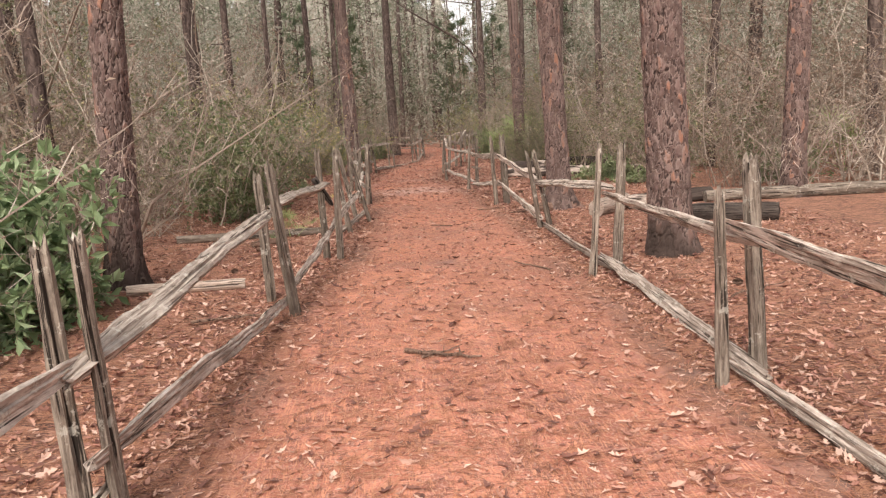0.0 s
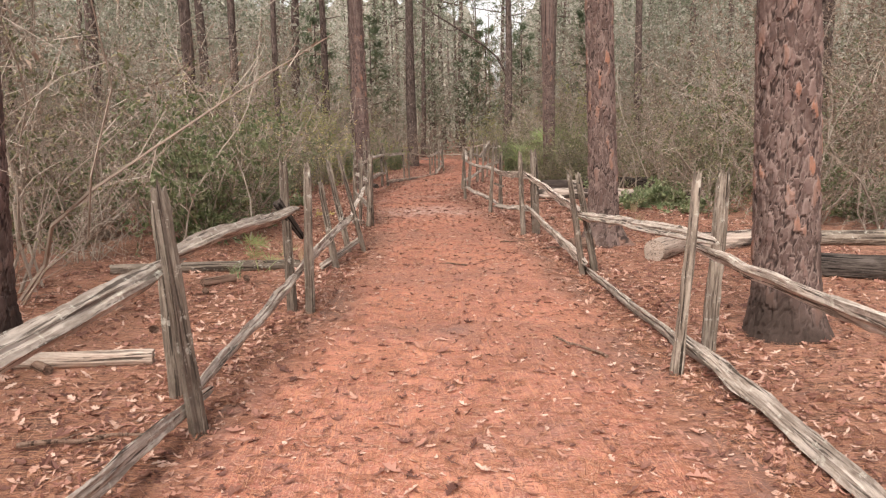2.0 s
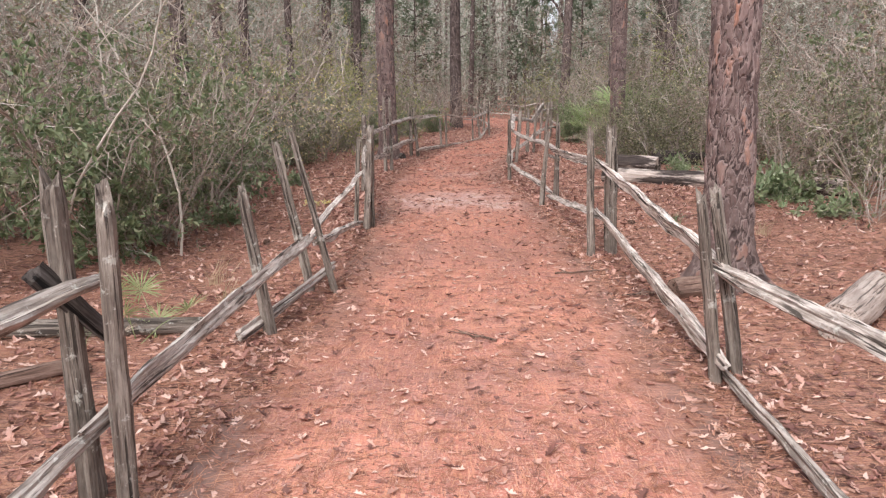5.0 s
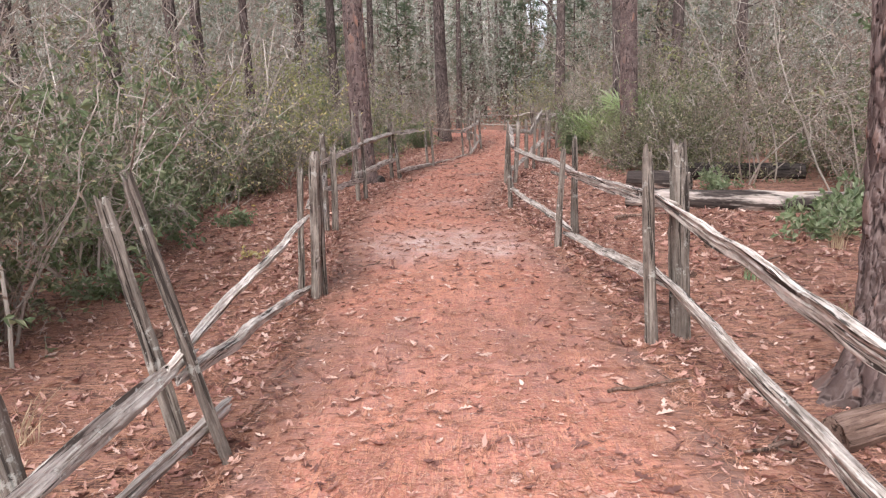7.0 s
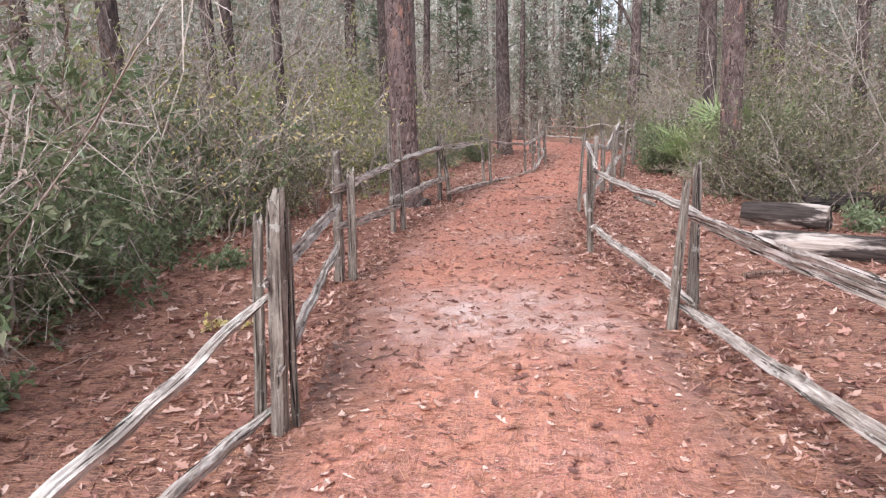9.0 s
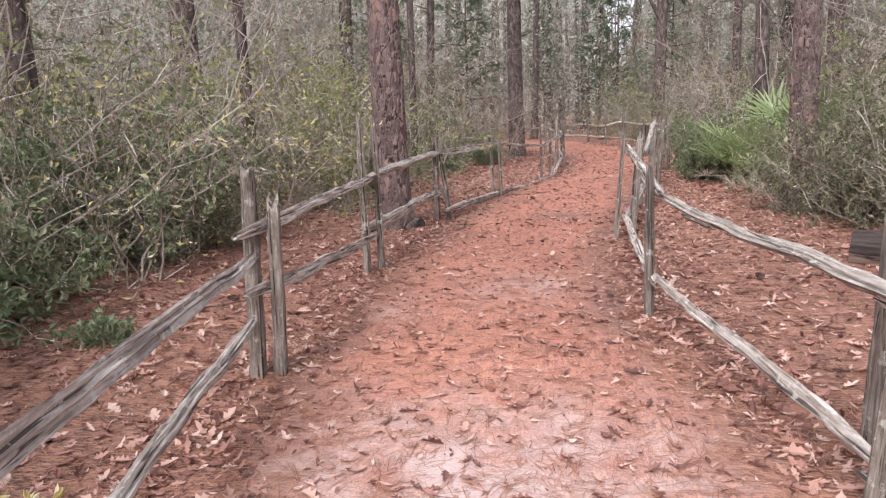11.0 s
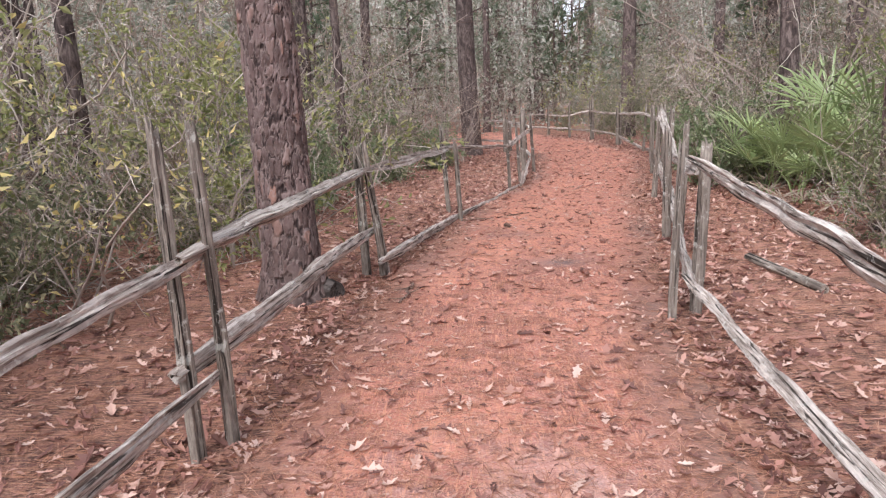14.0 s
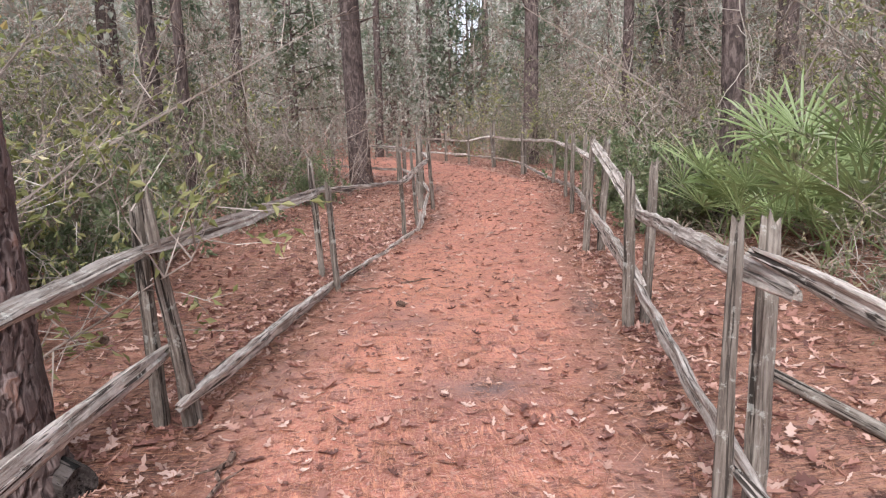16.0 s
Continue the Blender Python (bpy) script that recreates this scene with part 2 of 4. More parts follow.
# ---- mesh tools ----
class Geo:
    """Lists of points and faces that become one mesh."""

    def __init__(self):
        self.v, self.f = [], []

    def tube(self, pts, radii, sides=3, cap=False):
        at = len(self.v)
        pts = [Vector(p) for p in pts]
        for i, p in enumerate(pts):
            way = (pts[min(i + 1, len(pts) - 1)] - pts[max(i - 1, 0)]).normalized()
            a = way.orthogonal().normalized()
            b = way.cross(a)
            for k in range(sides):
                u = 2 * math.pi * k / sides
                self.v.append(p + radii[i] * (math.cos(u) * a + math.sin(u) * b))
        for i in range(len(pts) - 1):
            for k in range(sides):
                q = at + i * sides
                self.f.append((q + k, q + (k + 1) % sides, q + sides + (k + 1) % sides, q + sides + k))
        if cap:
            self.f.append(tuple(at + k for k in range(sides))[::-1])
            self.f.append(tuple(at + (len(pts) - 1) * sides + k for k in range(sides)))

    def ribbon(self, a, b, wa, wb):
        """A thin twig tip."""
        side = (b - a).cross(Vector((0.3, 0.5, 0.8))).normalized()
        at = len(self.v)
        self.v += [a - side * wa, a + side * wa, b + side * wb, b - side * wb]
        self.f.append((at, at + 1, at + 2, at + 3))

    def leaf(self, p, way, up, length, width, fold=0.25):
        """A pointed leaf folded along its middle."""
        side = way.cross(up)
        side = side.normalized() if side.length > 1e-4 else way.orthogonal().normalized()
        up = side.cross(way)
        at = len(self.v)
        mid = p + way * length * 0.5
        self.v += [p, mid + side * width / 2 + up * fold * width, p + way * length - up * fold * length * 0.3, mid - side * width / 2 + up * fold * width]
        self.f += [(at, at + 1, at + 2), (at, at + 2, at + 3)]

    def mesh(self, name, mat, smooth=False):
        me = bpy.data.meshes.new(name)
        me.from_pydata([tuple(p) for p in self.v], [], self.f)
        me.materials.append(mat)
        if smooth:
            me.polygons.foreach_set("use_smooth", [True] * len(me.polygons))
        return me


def part(name, me, parent, label=""):
    ob = new(name, me)
    ob.parent = parent
    return tagged(ob, label)


def thing(name, x, y, z, label, category, group="", kind=""):
    ob = new(name)
    ob.location = (x, y, z)
    return tagged(ob, label, category, group, kind)


def unit(r, flat=1.0):
    while True:
        v = Vector((r.uniform(-1, 1), r.uniform(-1, 1), r.uniform(-1, 1)))
        if 0.05 < v.length < 1:
            v.z *= flat
            return v.normalized()


def line(table, y):
    return float(np.interp(y, [p[0] for p in table], [p[1] for p in table]))


# the lines of the two fences and of the brush, x at each y
LEFT = [(-8, -1.3), (2.7, -1.2), (6, -0.95), (8.3, -0.65), (11.2, -0.42), (13.9, -0.43), (16.8, -0.75), (19.5, -0.65), (22.5, -0.33), (25.5, 0.28), (28, 1.1), (30.5, 1.6), (34, 1.9), (37, 1.2), (40, -1.5)]
RIGHT = [(-8, 1.9), (3.7, 1.9), (6.5, 2.0), (9.6, 2.1), (12.6, 2.0), (15.7, 1.9), (18.05, 1.55), (21, 1.8), (23.6, 2.4), (26.5, 3.0), (29.1, 3.7), (31.2, 4.15), (33.8, 4.62), (38.8, 4.24), (43, 3.4), (48, 1)]
BRUSH_L = [(-12, -3.6), (5, -3.4), (8.6, -2.9), (10.6, -2.7), (12.5, -2.2), (14.8, -2.3), (17, -2.9), (20.8, -3.9), (22.7, -3.5), (25, -2.2), (28, -0.9), (30, -0.3), (33, 0.5), (36, 0.0), (40, -3.5)]
BRUSH_R = [(-12, 6), (6, 7.5), (10, 8.2), (13, 6.0), (15.5, 5.1), (19, 5.4), (22, 4.5), (23.4, 5.2), (24.2, 6.1), (26.2, 5.9), (27, 4.4), (30, 4.9), (33, 5.5), (36, 5.5), (42, 4.8), (48, 3)]


def height(x, y):
    """The lie of the land."""
    z = 0.035 * noise.noise((x * 0.45, y * 0.45, 3.1)) + 0.012 * noise.noise((x * 2.1, y * 2.1, 7.7))
    side = max(line(LEFT, y) - x, x - line(RIGHT, y), 0)
    z += min(side, 3.0) * 0.012
    return z + 0.25 * max(0.0, min(1.0, (abs(x - 1) - 8) / 30)) * noise.noise((x * 0.06, y * 0.06, 1))


# ---- ground and path ----
def sheet(name, xs, ys, fn, mat, attrs=()):
    v = [(fn(x, y)) for y in ys for x in xs]
    w = len(xs)
    f = [(j * w + i, j * w + i + 1, (j + 1) * w + i + 1, (j + 1) * w + i) for j in range(len(ys) - 1) for i in range(w - 1)]
    me = bpy.data.meshes.new(name)
    me.from_pydata(v, [], f)
    me.materials.append(mat)
    me.polygons.foreach_set("use_smooth", [True] * len(f))
    for key, afn in attrs:
        a = me.attributes.new(key, "FLOAT", "POINT")
        a.data.foreach_set("value", [afn(p[0], p[1]) for p in v])
    return new(name, me)


def steps(*runs):
    out = []
    for a, b, s in runs:
        n = max(1, round((b - a) / s))
        out += [a + (b - a) * k / n for k in range(n)]
    return out + [runs[-1][1]]


ground = sheet("ground", steps((-3000, -200, 700), (-200, -40, 20), (-40, -10, 2.5), (-10, 12, 0.2), (12, 45, 2.5), (45, 200, 20), (200, 3000, 700)),
               steps((-3000, -200, 700), (-200, -40, 20), (-40, -6, 2.5), (-6, 46, 0.2), (46, 90, 2.5), (90, 200, 20), (200, 3000, 700)),
               lambda x, y: (x, y, height(x, y)), STRAW)
tagged(ground, "forest floor of red-brown pine straw and fallen leaves", "ground", kind="structure")

SAND = [(0.6, 15.75, 1.25, 0.75, 0.8), (-0.1, 15.5, 0.5, 0.35, 0.6), (1.4, 15.35, 0.45, 0.5, 0.7), (0.65, 18.9, 0.4, 0.5, 0.45), (-0.3, 18.2, 0.3, 0.4, 0.35), (-0.1, 22.9, 0.35, 0.4, 0.35)]
DAMP = [(1.25, 22.7, 0.30, 0.26, 0.95), (0.9, 24.0, 0.22, 0.25, 0.9), (0.5, 7.6, 0.5, 0.35, 0.5), (0.35, 12.6, 0.7, 0.8, 0.35), (1.0, 9.7, 0.8, 0.9, 0.36), (1.2, 12.7, 0.6, 0.9, 0.36), (1.3, 7.2, 0.5, 0.7, 0.28), (0.1, 9.4, 0.5, 0.4, 0.35), (0.7, 5.6, 0.5, 0.4, 0.3)]


def spots(table, x, y):
    w = 0.0
    for cx, cy, rx, ry, k in table:
        d = ((x - cx) / rx) ** 2 + ((y - cy) / ry) ** 2
        w = max(w, k * math.exp(-d) * (0.65 + 0.9 * noise.noise((x * 4, y * 4, 2))))
    return max(0.0, min(1.0, w * 1.3))


def path_point(u, y):
    a, b = line(LEFT, y), line(RIGHT, y)
    x = a + (b - a) * u
    rim = min(u, 1 - u) * (b - a) + 0.10 * noise.noise((x * 1.7, y * 1.7, 5))
    return (x, y, height(x, y) + 0.02 * max(-1.5, min(1.0, (rim - 0.16) / 0.2)))


def rim_at(x, y):
    edge = min(x - line(LEFT, y), line(RIGHT, y) - x) + 0.22 * noise.noise((x * 1.3, y * 1.3, 8)) + 0.1 * noise.noise((x * 5, y * 5, 4))
    return max(0.0, min(1.0, (0.52 - edge) / 0.38))


def dirt_at(x, y):
    edge = min(x - line(LEFT, y), line(RIGHT, y) - x)
    k = 0.95 * math.exp(-((edge - 0.2) / 0.24) ** 2) * (0.45 + 1.1 * noise.noise((x * 1.1, y * 0.7, 12))) + 0.25 * noise.noise((x * 6, y * 6, 3))
    return max(0.0, min(0.85, k))


path = sheet("path", [k / 44 for k in range(45)], steps((-8, 31, 0.07), (31, 47, 0.3)), path_point, PATH_EARTH,
             (("sand", lambda x, y: spots(SAND, x, y)), ("damp", lambda x, y: spots(DAMP, x, y)), ("rim", rim_at), ("dirt", dirt_at)))
tagged(path, "trodden orange-red earth path strewn with pine needles", "path", kind="structure")


# ---- fences ----
def split_wood(name, mat, length, w, d, r, sides=9, cuts=7, taper=0.85, bow=0.0, point=False):
    """A riven length of wood along z: uneven section with grooves, slight bow and splintered ends."""
    g = Geo()
    base, edge0 = [], r.uniform(0, 2.09)
    for k in range(sides):
        u = 2 * math.pi * k / sides
        s = r.uniform(0.84, 1.14) * (0.80 if k % 3 == 1 else 1.0)
        if length > 2:
            s *= min(1.12, 0.66 / max(math.cos(u - edge0 - 2.094 * t) for t in range(3)))
        base.append((math.cos(u) * w / 2 * s, math.sin(u) * d / 2 * s))
    turn, sd = r.uniform(-0.6, 0.6), r.uniform(0, 99)
    sx, sy = r.uniform(-1, 1), r.uniform(-1, 1)
    long = length > 2
    slant = (r.uniform(-0.6, 0.6), r.uniform(-0.6, 0.6))
    groove = [0.32 * noise.noise((j * 2.7 + sd, sd, 9)) for j in range(sides)]
    for i in range(cuts + 1):
        q = i / cuts
        at = q * length
        k = (1 + (taper - 1) * q) * (1 + (0.20 if long else 0.12) * noise.noise((at * 1.3, sd, 0)))
        if long:
            k *= min(1.0, 0.5 + 3.2 * min(q, 1 - q))
        elif i == cuts:
            k *= 0.84
        a = turn * (q - 0.5)
        off = bow * math.sin(math.pi * q)
        hold = min(1.0, 5 * min(q, 1 - q)) if long else 0.35
        wx = hold * (0.018 * noise.noise((at * 0.8, sd, 3)) + 0.013 * noise.noise((at * 3.1, sd, 4)))
        wy = hold * (0.024 * noise.noise((at * 0.8, sd, 5)) + 0.014 * noise.noise((at * 3.1, sd, 6)))
        for j, (x, y) in enumerate(base):
            z = at
            if i in (0, cuts):
                z += r.uniform(-0.5, 0.5) * min(w, 0.1) * (1.1 if i else 0.6) + (slant[0] * x + slant[1] * y if i else 0)
            e = k * (1 + groove[j] * (0.5 + noise.noise((at * 1.1, j * 0.9, sd))) + 0.20 * noise.noise((j * 1.9 + sd, at * 2.4, 5)) + 0.13 * noise.noise((j * 2.3 + sd, at * 11, 8)))
            g.v.append((e * (x * math.cos(a) - y * math.sin(a)) + wx, e * (x * math.sin(a) + y * math.cos(a)) + off + wy, z))
    for i in range(cuts):
        for j in range(sides):
            q = i * sides
            g.f.append((q + j, q + (j + 1) % sides, q + sides + (j + 1) % sides, q + sides + j))
    g.f.append(tuple(range(sides))[::-1])
    n = cuts * sides
    g.v.append((0, 0, length - 0.02))
    c = len(g.v) - 1
    for j in range(sides):
        g.f.append((n + j, n + (j + 1) % sides, c))
    return g.mesh(name, mat)


def set_along(ob, a, b, spin=0.0):
    """Lays an object's z from a to b."""
    a, b = Vector(a), Vector(b)
    q = (b - a).to_track_quat("Z", "Y")
    ob.matrix_basis = Matrix.Translation(a) @ q.to_matrix().to_4x4() @ pose(0, 0, 0, 0, 0, spin)


def add_post(fence, x, y, h, lean=0.0, w=0.10, lean_y=0.0):
    z = height(x, y)
    a, b = Vector((x - 0.2 * lean, y, z - 0.22)), Vector((x + lean, y + lean_y, z + h))
    ob = part("post", split_wood("post", POST_WOOD, (b - a).length, w * rng.uniform(0.95, 1.15), w * rng.uniform(0.7, 0.95), rng, 13, 16, rng.uniform(0.70, 0.92)), fence)
    set_along(ob, a, b, rng.uniform(-25, 25))
    return ob


def add_rail(fence, a, b, w=0.115, over=0.16, bow=None, mat=None):
    a, b = Vector(a), Vector(b)
    way = (b - a).normalized()
    a, b = a - way * over, b + way * over
    a.z, b.z = a.z + height(a.x, a.y), b.z + height(b.x, b.y)
    me = split_wood("rail", mat or RAIL_WOOD, (b - a).length, w * 0.78, w * rng.uniform(0.92, 1.08), rng, 18, 60, rng.uniform(0.72, 0.95), rng.uniform(-0.02, 0.015) if bow is None else bow)
    ob = part("rail", me, fence)
    set_along(ob, a, b, 0)
    return ob


fence_l = thing("rail_fence", 0, 0, 0, "weathered grey split-rail fence with paired leaning posts", "fence", "fences along the path")
fence_r = thing("rail_fence", 0, 0, 0, "weathered grey split-rail fence with paired upright posts", "fence", "fences along the path")
for x, y, h, lean, w in [
        (-1.36, -4.2, 1.15, 0, .1), (-1.18, -4.1, 1.15, 0, .1), (-1.36, -0.8, 1.12, 0.02, .1), (-1.2, -0.7, 1.15, 0, .1),
        (-1.25, 2.68, 1.14, -0.02, .115), (-1.13, 2.74, 1.15, -0.03, .11),
        (-1.08, 6.32, 1.1, -0.02, .10), (-0.81, 5.8, 1.24, -0.11, .11),
        (-0.735, 8.34, 1.26, -0.02, .10), (-0.57, 8.28, 1.21, 0.02, .095),
        (-0.55, 10.3, 0.94, -0.14, .09),
        (-0.48, 11.25, 1.13, -0.22, .09), (-0.29, 11.2, 1.23, -0.28, .085),
        (-0.51, 14.0, 1.0, 0.05, .085), (-0.36, 13.83, 1.1, 0.05, .105), (-0.30, 13.9, 1.05, 0.02, .06),
        (-0.79, 16.88, 1.17, 0.02, .105), (-0.68, 16.94, 0.98, 0.02, .105),
        (-0.71, 19.42, 1.37, -0.01, .08), (-0.605, 19.56, 1.36, -0.02, .075),
        (-0.415, 22.53, 1.05, -0.02, .10), (-0.25, 22.5, 1.11, -0.125, .11),
        (0.2, 25.82, 1.10, -0.06, .085), (0.36, 25.2, 0.93, -0.04, .08),
        (1.11, 27.98, 1.06, -0.03, .075), (1.34, 28.9, 1.0, -0.05, .07),
        (1.53, 30.55, 1.17, 0.0, .085), (1.72, 30.4, 1.12, -0.06, .08), (1.62, 32.2, 1.35, 0.02, .085), (1.78, 32.8, 1.1, -0.03, .08),
        (1.45, 35.6, 1.05, 0, .09), (1.6, 35.8, 1.0, 0, .09), (-0.2, 37.6, 1.0, 0, .09), (-0.1, 37.8, 1.05, 0, .09)]:
    add_post(fence_l, x, y, h, lean, w)
for x, y, h, lean, w in [
        (1.82, -3.2, 1.1, 0, .1), (2.0, -3.1, 1.1, 0, .1), (1.8, 0.4, 1.1, 0.02, .1), (2.05, 0.5, 1.15, 0, .1),
        (1.75, 3.58, 1.06, -0.03, .085), (2.08, 3.82, 1.21, -0.07, .125),
        (1.88, 6.44, 1.22, 0.08, .085), (2.26, 6.88, 1.17, 0.05, .10),
        (2.06, 9.52, 1.01, -0.16, .085), (2.22, 9.65, 1.01, -0.2, .085),
        (1.945, 12.6, 1.17, -0.05, .09), (2.145, 12.68, 1.2, -0.05, .135),
        (1.79, 15.45, 0.99, 0.06, .095), (2.06, 16.0, 1.03, -0.01, .11),
        (1.54, 18.06, 1.0, -0.02, .075),
        
        (2.36, 23.62, 1.04, 0.0, .085), (2.53, 23.72, 1.11, 0.04, .09),
        (2.97, 26.47, 1.21, 0.07, .085), (3.13, 26.45, 1.18, 0.07, .11),
        (3.62, 29.15, 1.13, 0.02, .085), (3.84, 29.3, 1.1, 0.02, .085),
        (4.12, 31.24, 1.12, 0.02, .085), (4.28, 31.4, 1.1, 0.02, .085), (4.6, 33.83, 1.08, 0.06, .09),
        (4.49, 36.24, 1.1, 0, .085), (4.6, 36.4, 1.1, 0, .085), (4.24, 38.84, 1.15, -0.05, .085), (4.3, 38.95, 1.3, 0, .08), (3.84, 40.6, 1.1, 0, .085), (3.42, 42.96, 1.0, 0, .09), (1.6, 46.5, 1.0, 0, .09)]:
    add_post(fence_r, x, y, h, lean, w)
for a, b, w in [
        ((-1.28, -4.1, .75), (-1.27, -0.75, .8), .12), ((-1.28, -4.1, .3), (-1.27, -0.75, .25), .12),
        ((-1.27, -0.75, .85), (-1.2, 2.62, .70), .13), ((-1.27, -0.75, .2), (-1.19, 2.62, .15), .12),
        ((-1.17, 2.7, .69), (-0.96, 6.0, .82), .12), ((-1.14, 2.75, .33), (-0.86, 6.0, .10), .11),
        ((-0.93, 6.05, .87), (-0.68, 8.3, .86), .10), ((-0.83, 5.95, .20), (-0.66, 8.3, .33), .10),
        ((-0.66, 8.35, .36), (-0.45, 11.2, .45), .12), ((-0.64, 10.2, .08), (-0.36, 11.25, .16), .09),
        ((-0.42, 11.2, .50), (-0.42, 13.9, .62), .065), ((-0.41, 11.25, .40), (-0.44, 13.9, .06), .085),
        ((-0.38, 13.9, .74), (-0.75, 16.8, .70), .09), ((-0.34, 13.9, .33), (-0.77, 16.8, .33), .09),
        ((-0.75, 16.8, .84), (-0.66, 19.5, .84), .10), ((-0.72, 16.8, .53), (-0.63, 19.5, .33), .09),
        ((-0.63, 19.5, .87), (-0.37, 22.5, .88), .10), ((-0.70, 19.5, .40), (-0.36, 22.5, .37), .14),
        ((-0.33, 22.5, .90), (0.27, 25.5, .87), .085), ((-0.24, 22.5, .16), (0.32, 25.3, .05), .12),
        ((0.29, 25.4, .86), (1.12, 28.0, .67), .06), ((0.33, 25.3, .05), (1.32, 28.4, .03), .085),
        ((1.1, 28.0, .68), (1.66, 30.5, .80), .10), ((1.36, 28.5, .06), (1.65, 30.5, .25), .09),
        ((1.66, 30.5, .82), (1.72, 32.6, .8), .08), ((1.66, 30.5, .3), (1.72, 32.6, .3), .08),
        ((1.72, 32.6, .8), (1.52, 35.7, .8), .07), ((1.72, 32.6, .3), (1.52, 35.7, .3), .07), ((1.52, 35.7, .8), (-0.15, 37.7, .8), .07), ((1.52, 35.7, .3), (-0.15, 37.7, .3), .07)]:
    add_rail(fence_l, a, b, w)
add_post(fence_r, 1.71, 21.08, 1.1, 0.07, .064, 0.12)
add_post(fence_r, 1.90, 21.2, 1.07, 0.08, .08, 0.15)
for a, b, w in [
        ((1.9, -3.2, .8), (1.92, 0.45, .75), .12), ((1.9, -3.2, .2), (1.92, 0.45, .15), .12),
        ((1.93, 0.45, .72), (1.9, 3.7, .86), .13), ((1.93, 0.45, .08), (1.9, 3.7, .06), .12),
        ((1.93, 3.7, .80), (2.08, 6.65, .75), .11), ((2.02, 3.75, .04), (2.06, 6.65, .12), .12),
        ((2.08, 6.6, .80), (2.06, 9.58, .60), .11), ((2.08, 6.6, .06), (2.1, 9.58, .06), .10),
        ((2.08, 9.5, .60), (1.99, 12.65, .89), .115), ((2.05, 9.55, .16), (2.01, 12.65, .40), .10),
        ((2.04, 12.65, .86), (1.95, 15.7, .73), .11), ((2.04, 12.65, .36), (1.9, 15.6, .11), .09),
        ((1.95, 15.7, .76), (1.58, 18.05, .84), .09), ((1.92, 15.7, .17), (1.57, 18.05, .28), .09),
        ((1.57, 18.05, .87), (1.8, 21.0, 1.01), .11), ((1.55, 18.05, .27), (1.78, 21.0, .28), .10),
        ((1.8, 21.0, .95), (2.44, 23.66, .78), .10), ((1.8, 21.0, .26), (2.42, 23.66, .33), .10),
        ((2.45, 23.66, .78), (3.05, 26.45, 1.15), .13), ((2.44, 23.66, .33), (3.03, 26.45, .43), .12),
        ((3.05, 26.45, .95), (3.72, 29.2, .91), .09), ((3.03, 26.45, .4), (3.72, 29.2, .33), .09),
        ((3.72, 29.2, .91), (4.2, 31.3, .86), .08), ((3.72, 29.2, .33), (4.2, 31.3, .22), .08),
        ((4.2, 31.3, .86), (4.6, 33.8, .88), .08), ((4.2, 31.3, .2), (4.65, 33.8, .06), .08),
        ((4.6, 33.8, .88), (4.53, 36.3, .83), .09), ((4.65, 33.8, .06), (4.53, 36.3, .25), .08),
        ((4.53, 36.3, .83), (4.25, 38.9, .86), .07), ((4.53, 36.3, .25), (4.25, 38.9, .28), .07),
        ((4.25, 38.9, .86), (3.84, 40.65, .72), .07), ((4.25, 38.9, .28), (3.84, 40.65, .28), .07),
        ((3.84, 40.65, .72), (3.42, 42.96, .7), .07), ((3.84, 40.65, .28), (3.42, 42.96, .25), .07), ((3.42, 42.96, .7), (1.6, 46.5, .7), .07), ((3.42, 42.96, .25), (1.6, 46.5, .25), .07)]:
    add_rail(fence_r, a, b, w)
set_along(part("rail", split_wood("rail", DARK_WOOD, 0.38, 0.07, 0.09, rng, 9, 5, 0.8), fence_l, "short dark broken rail end"), (-0.80, 8.25, 0.93), (-0.65, 8.42, 0.64))
set_along(part("rail", split_wood("rail", PALE_WOOD, 0.42, 0.06, 0.12, rng, 9, 4, 0.95), fence_l, "pale sawn board end"), (1.30, 28.25, 0.01), (1.36, 28.6, 0.16))


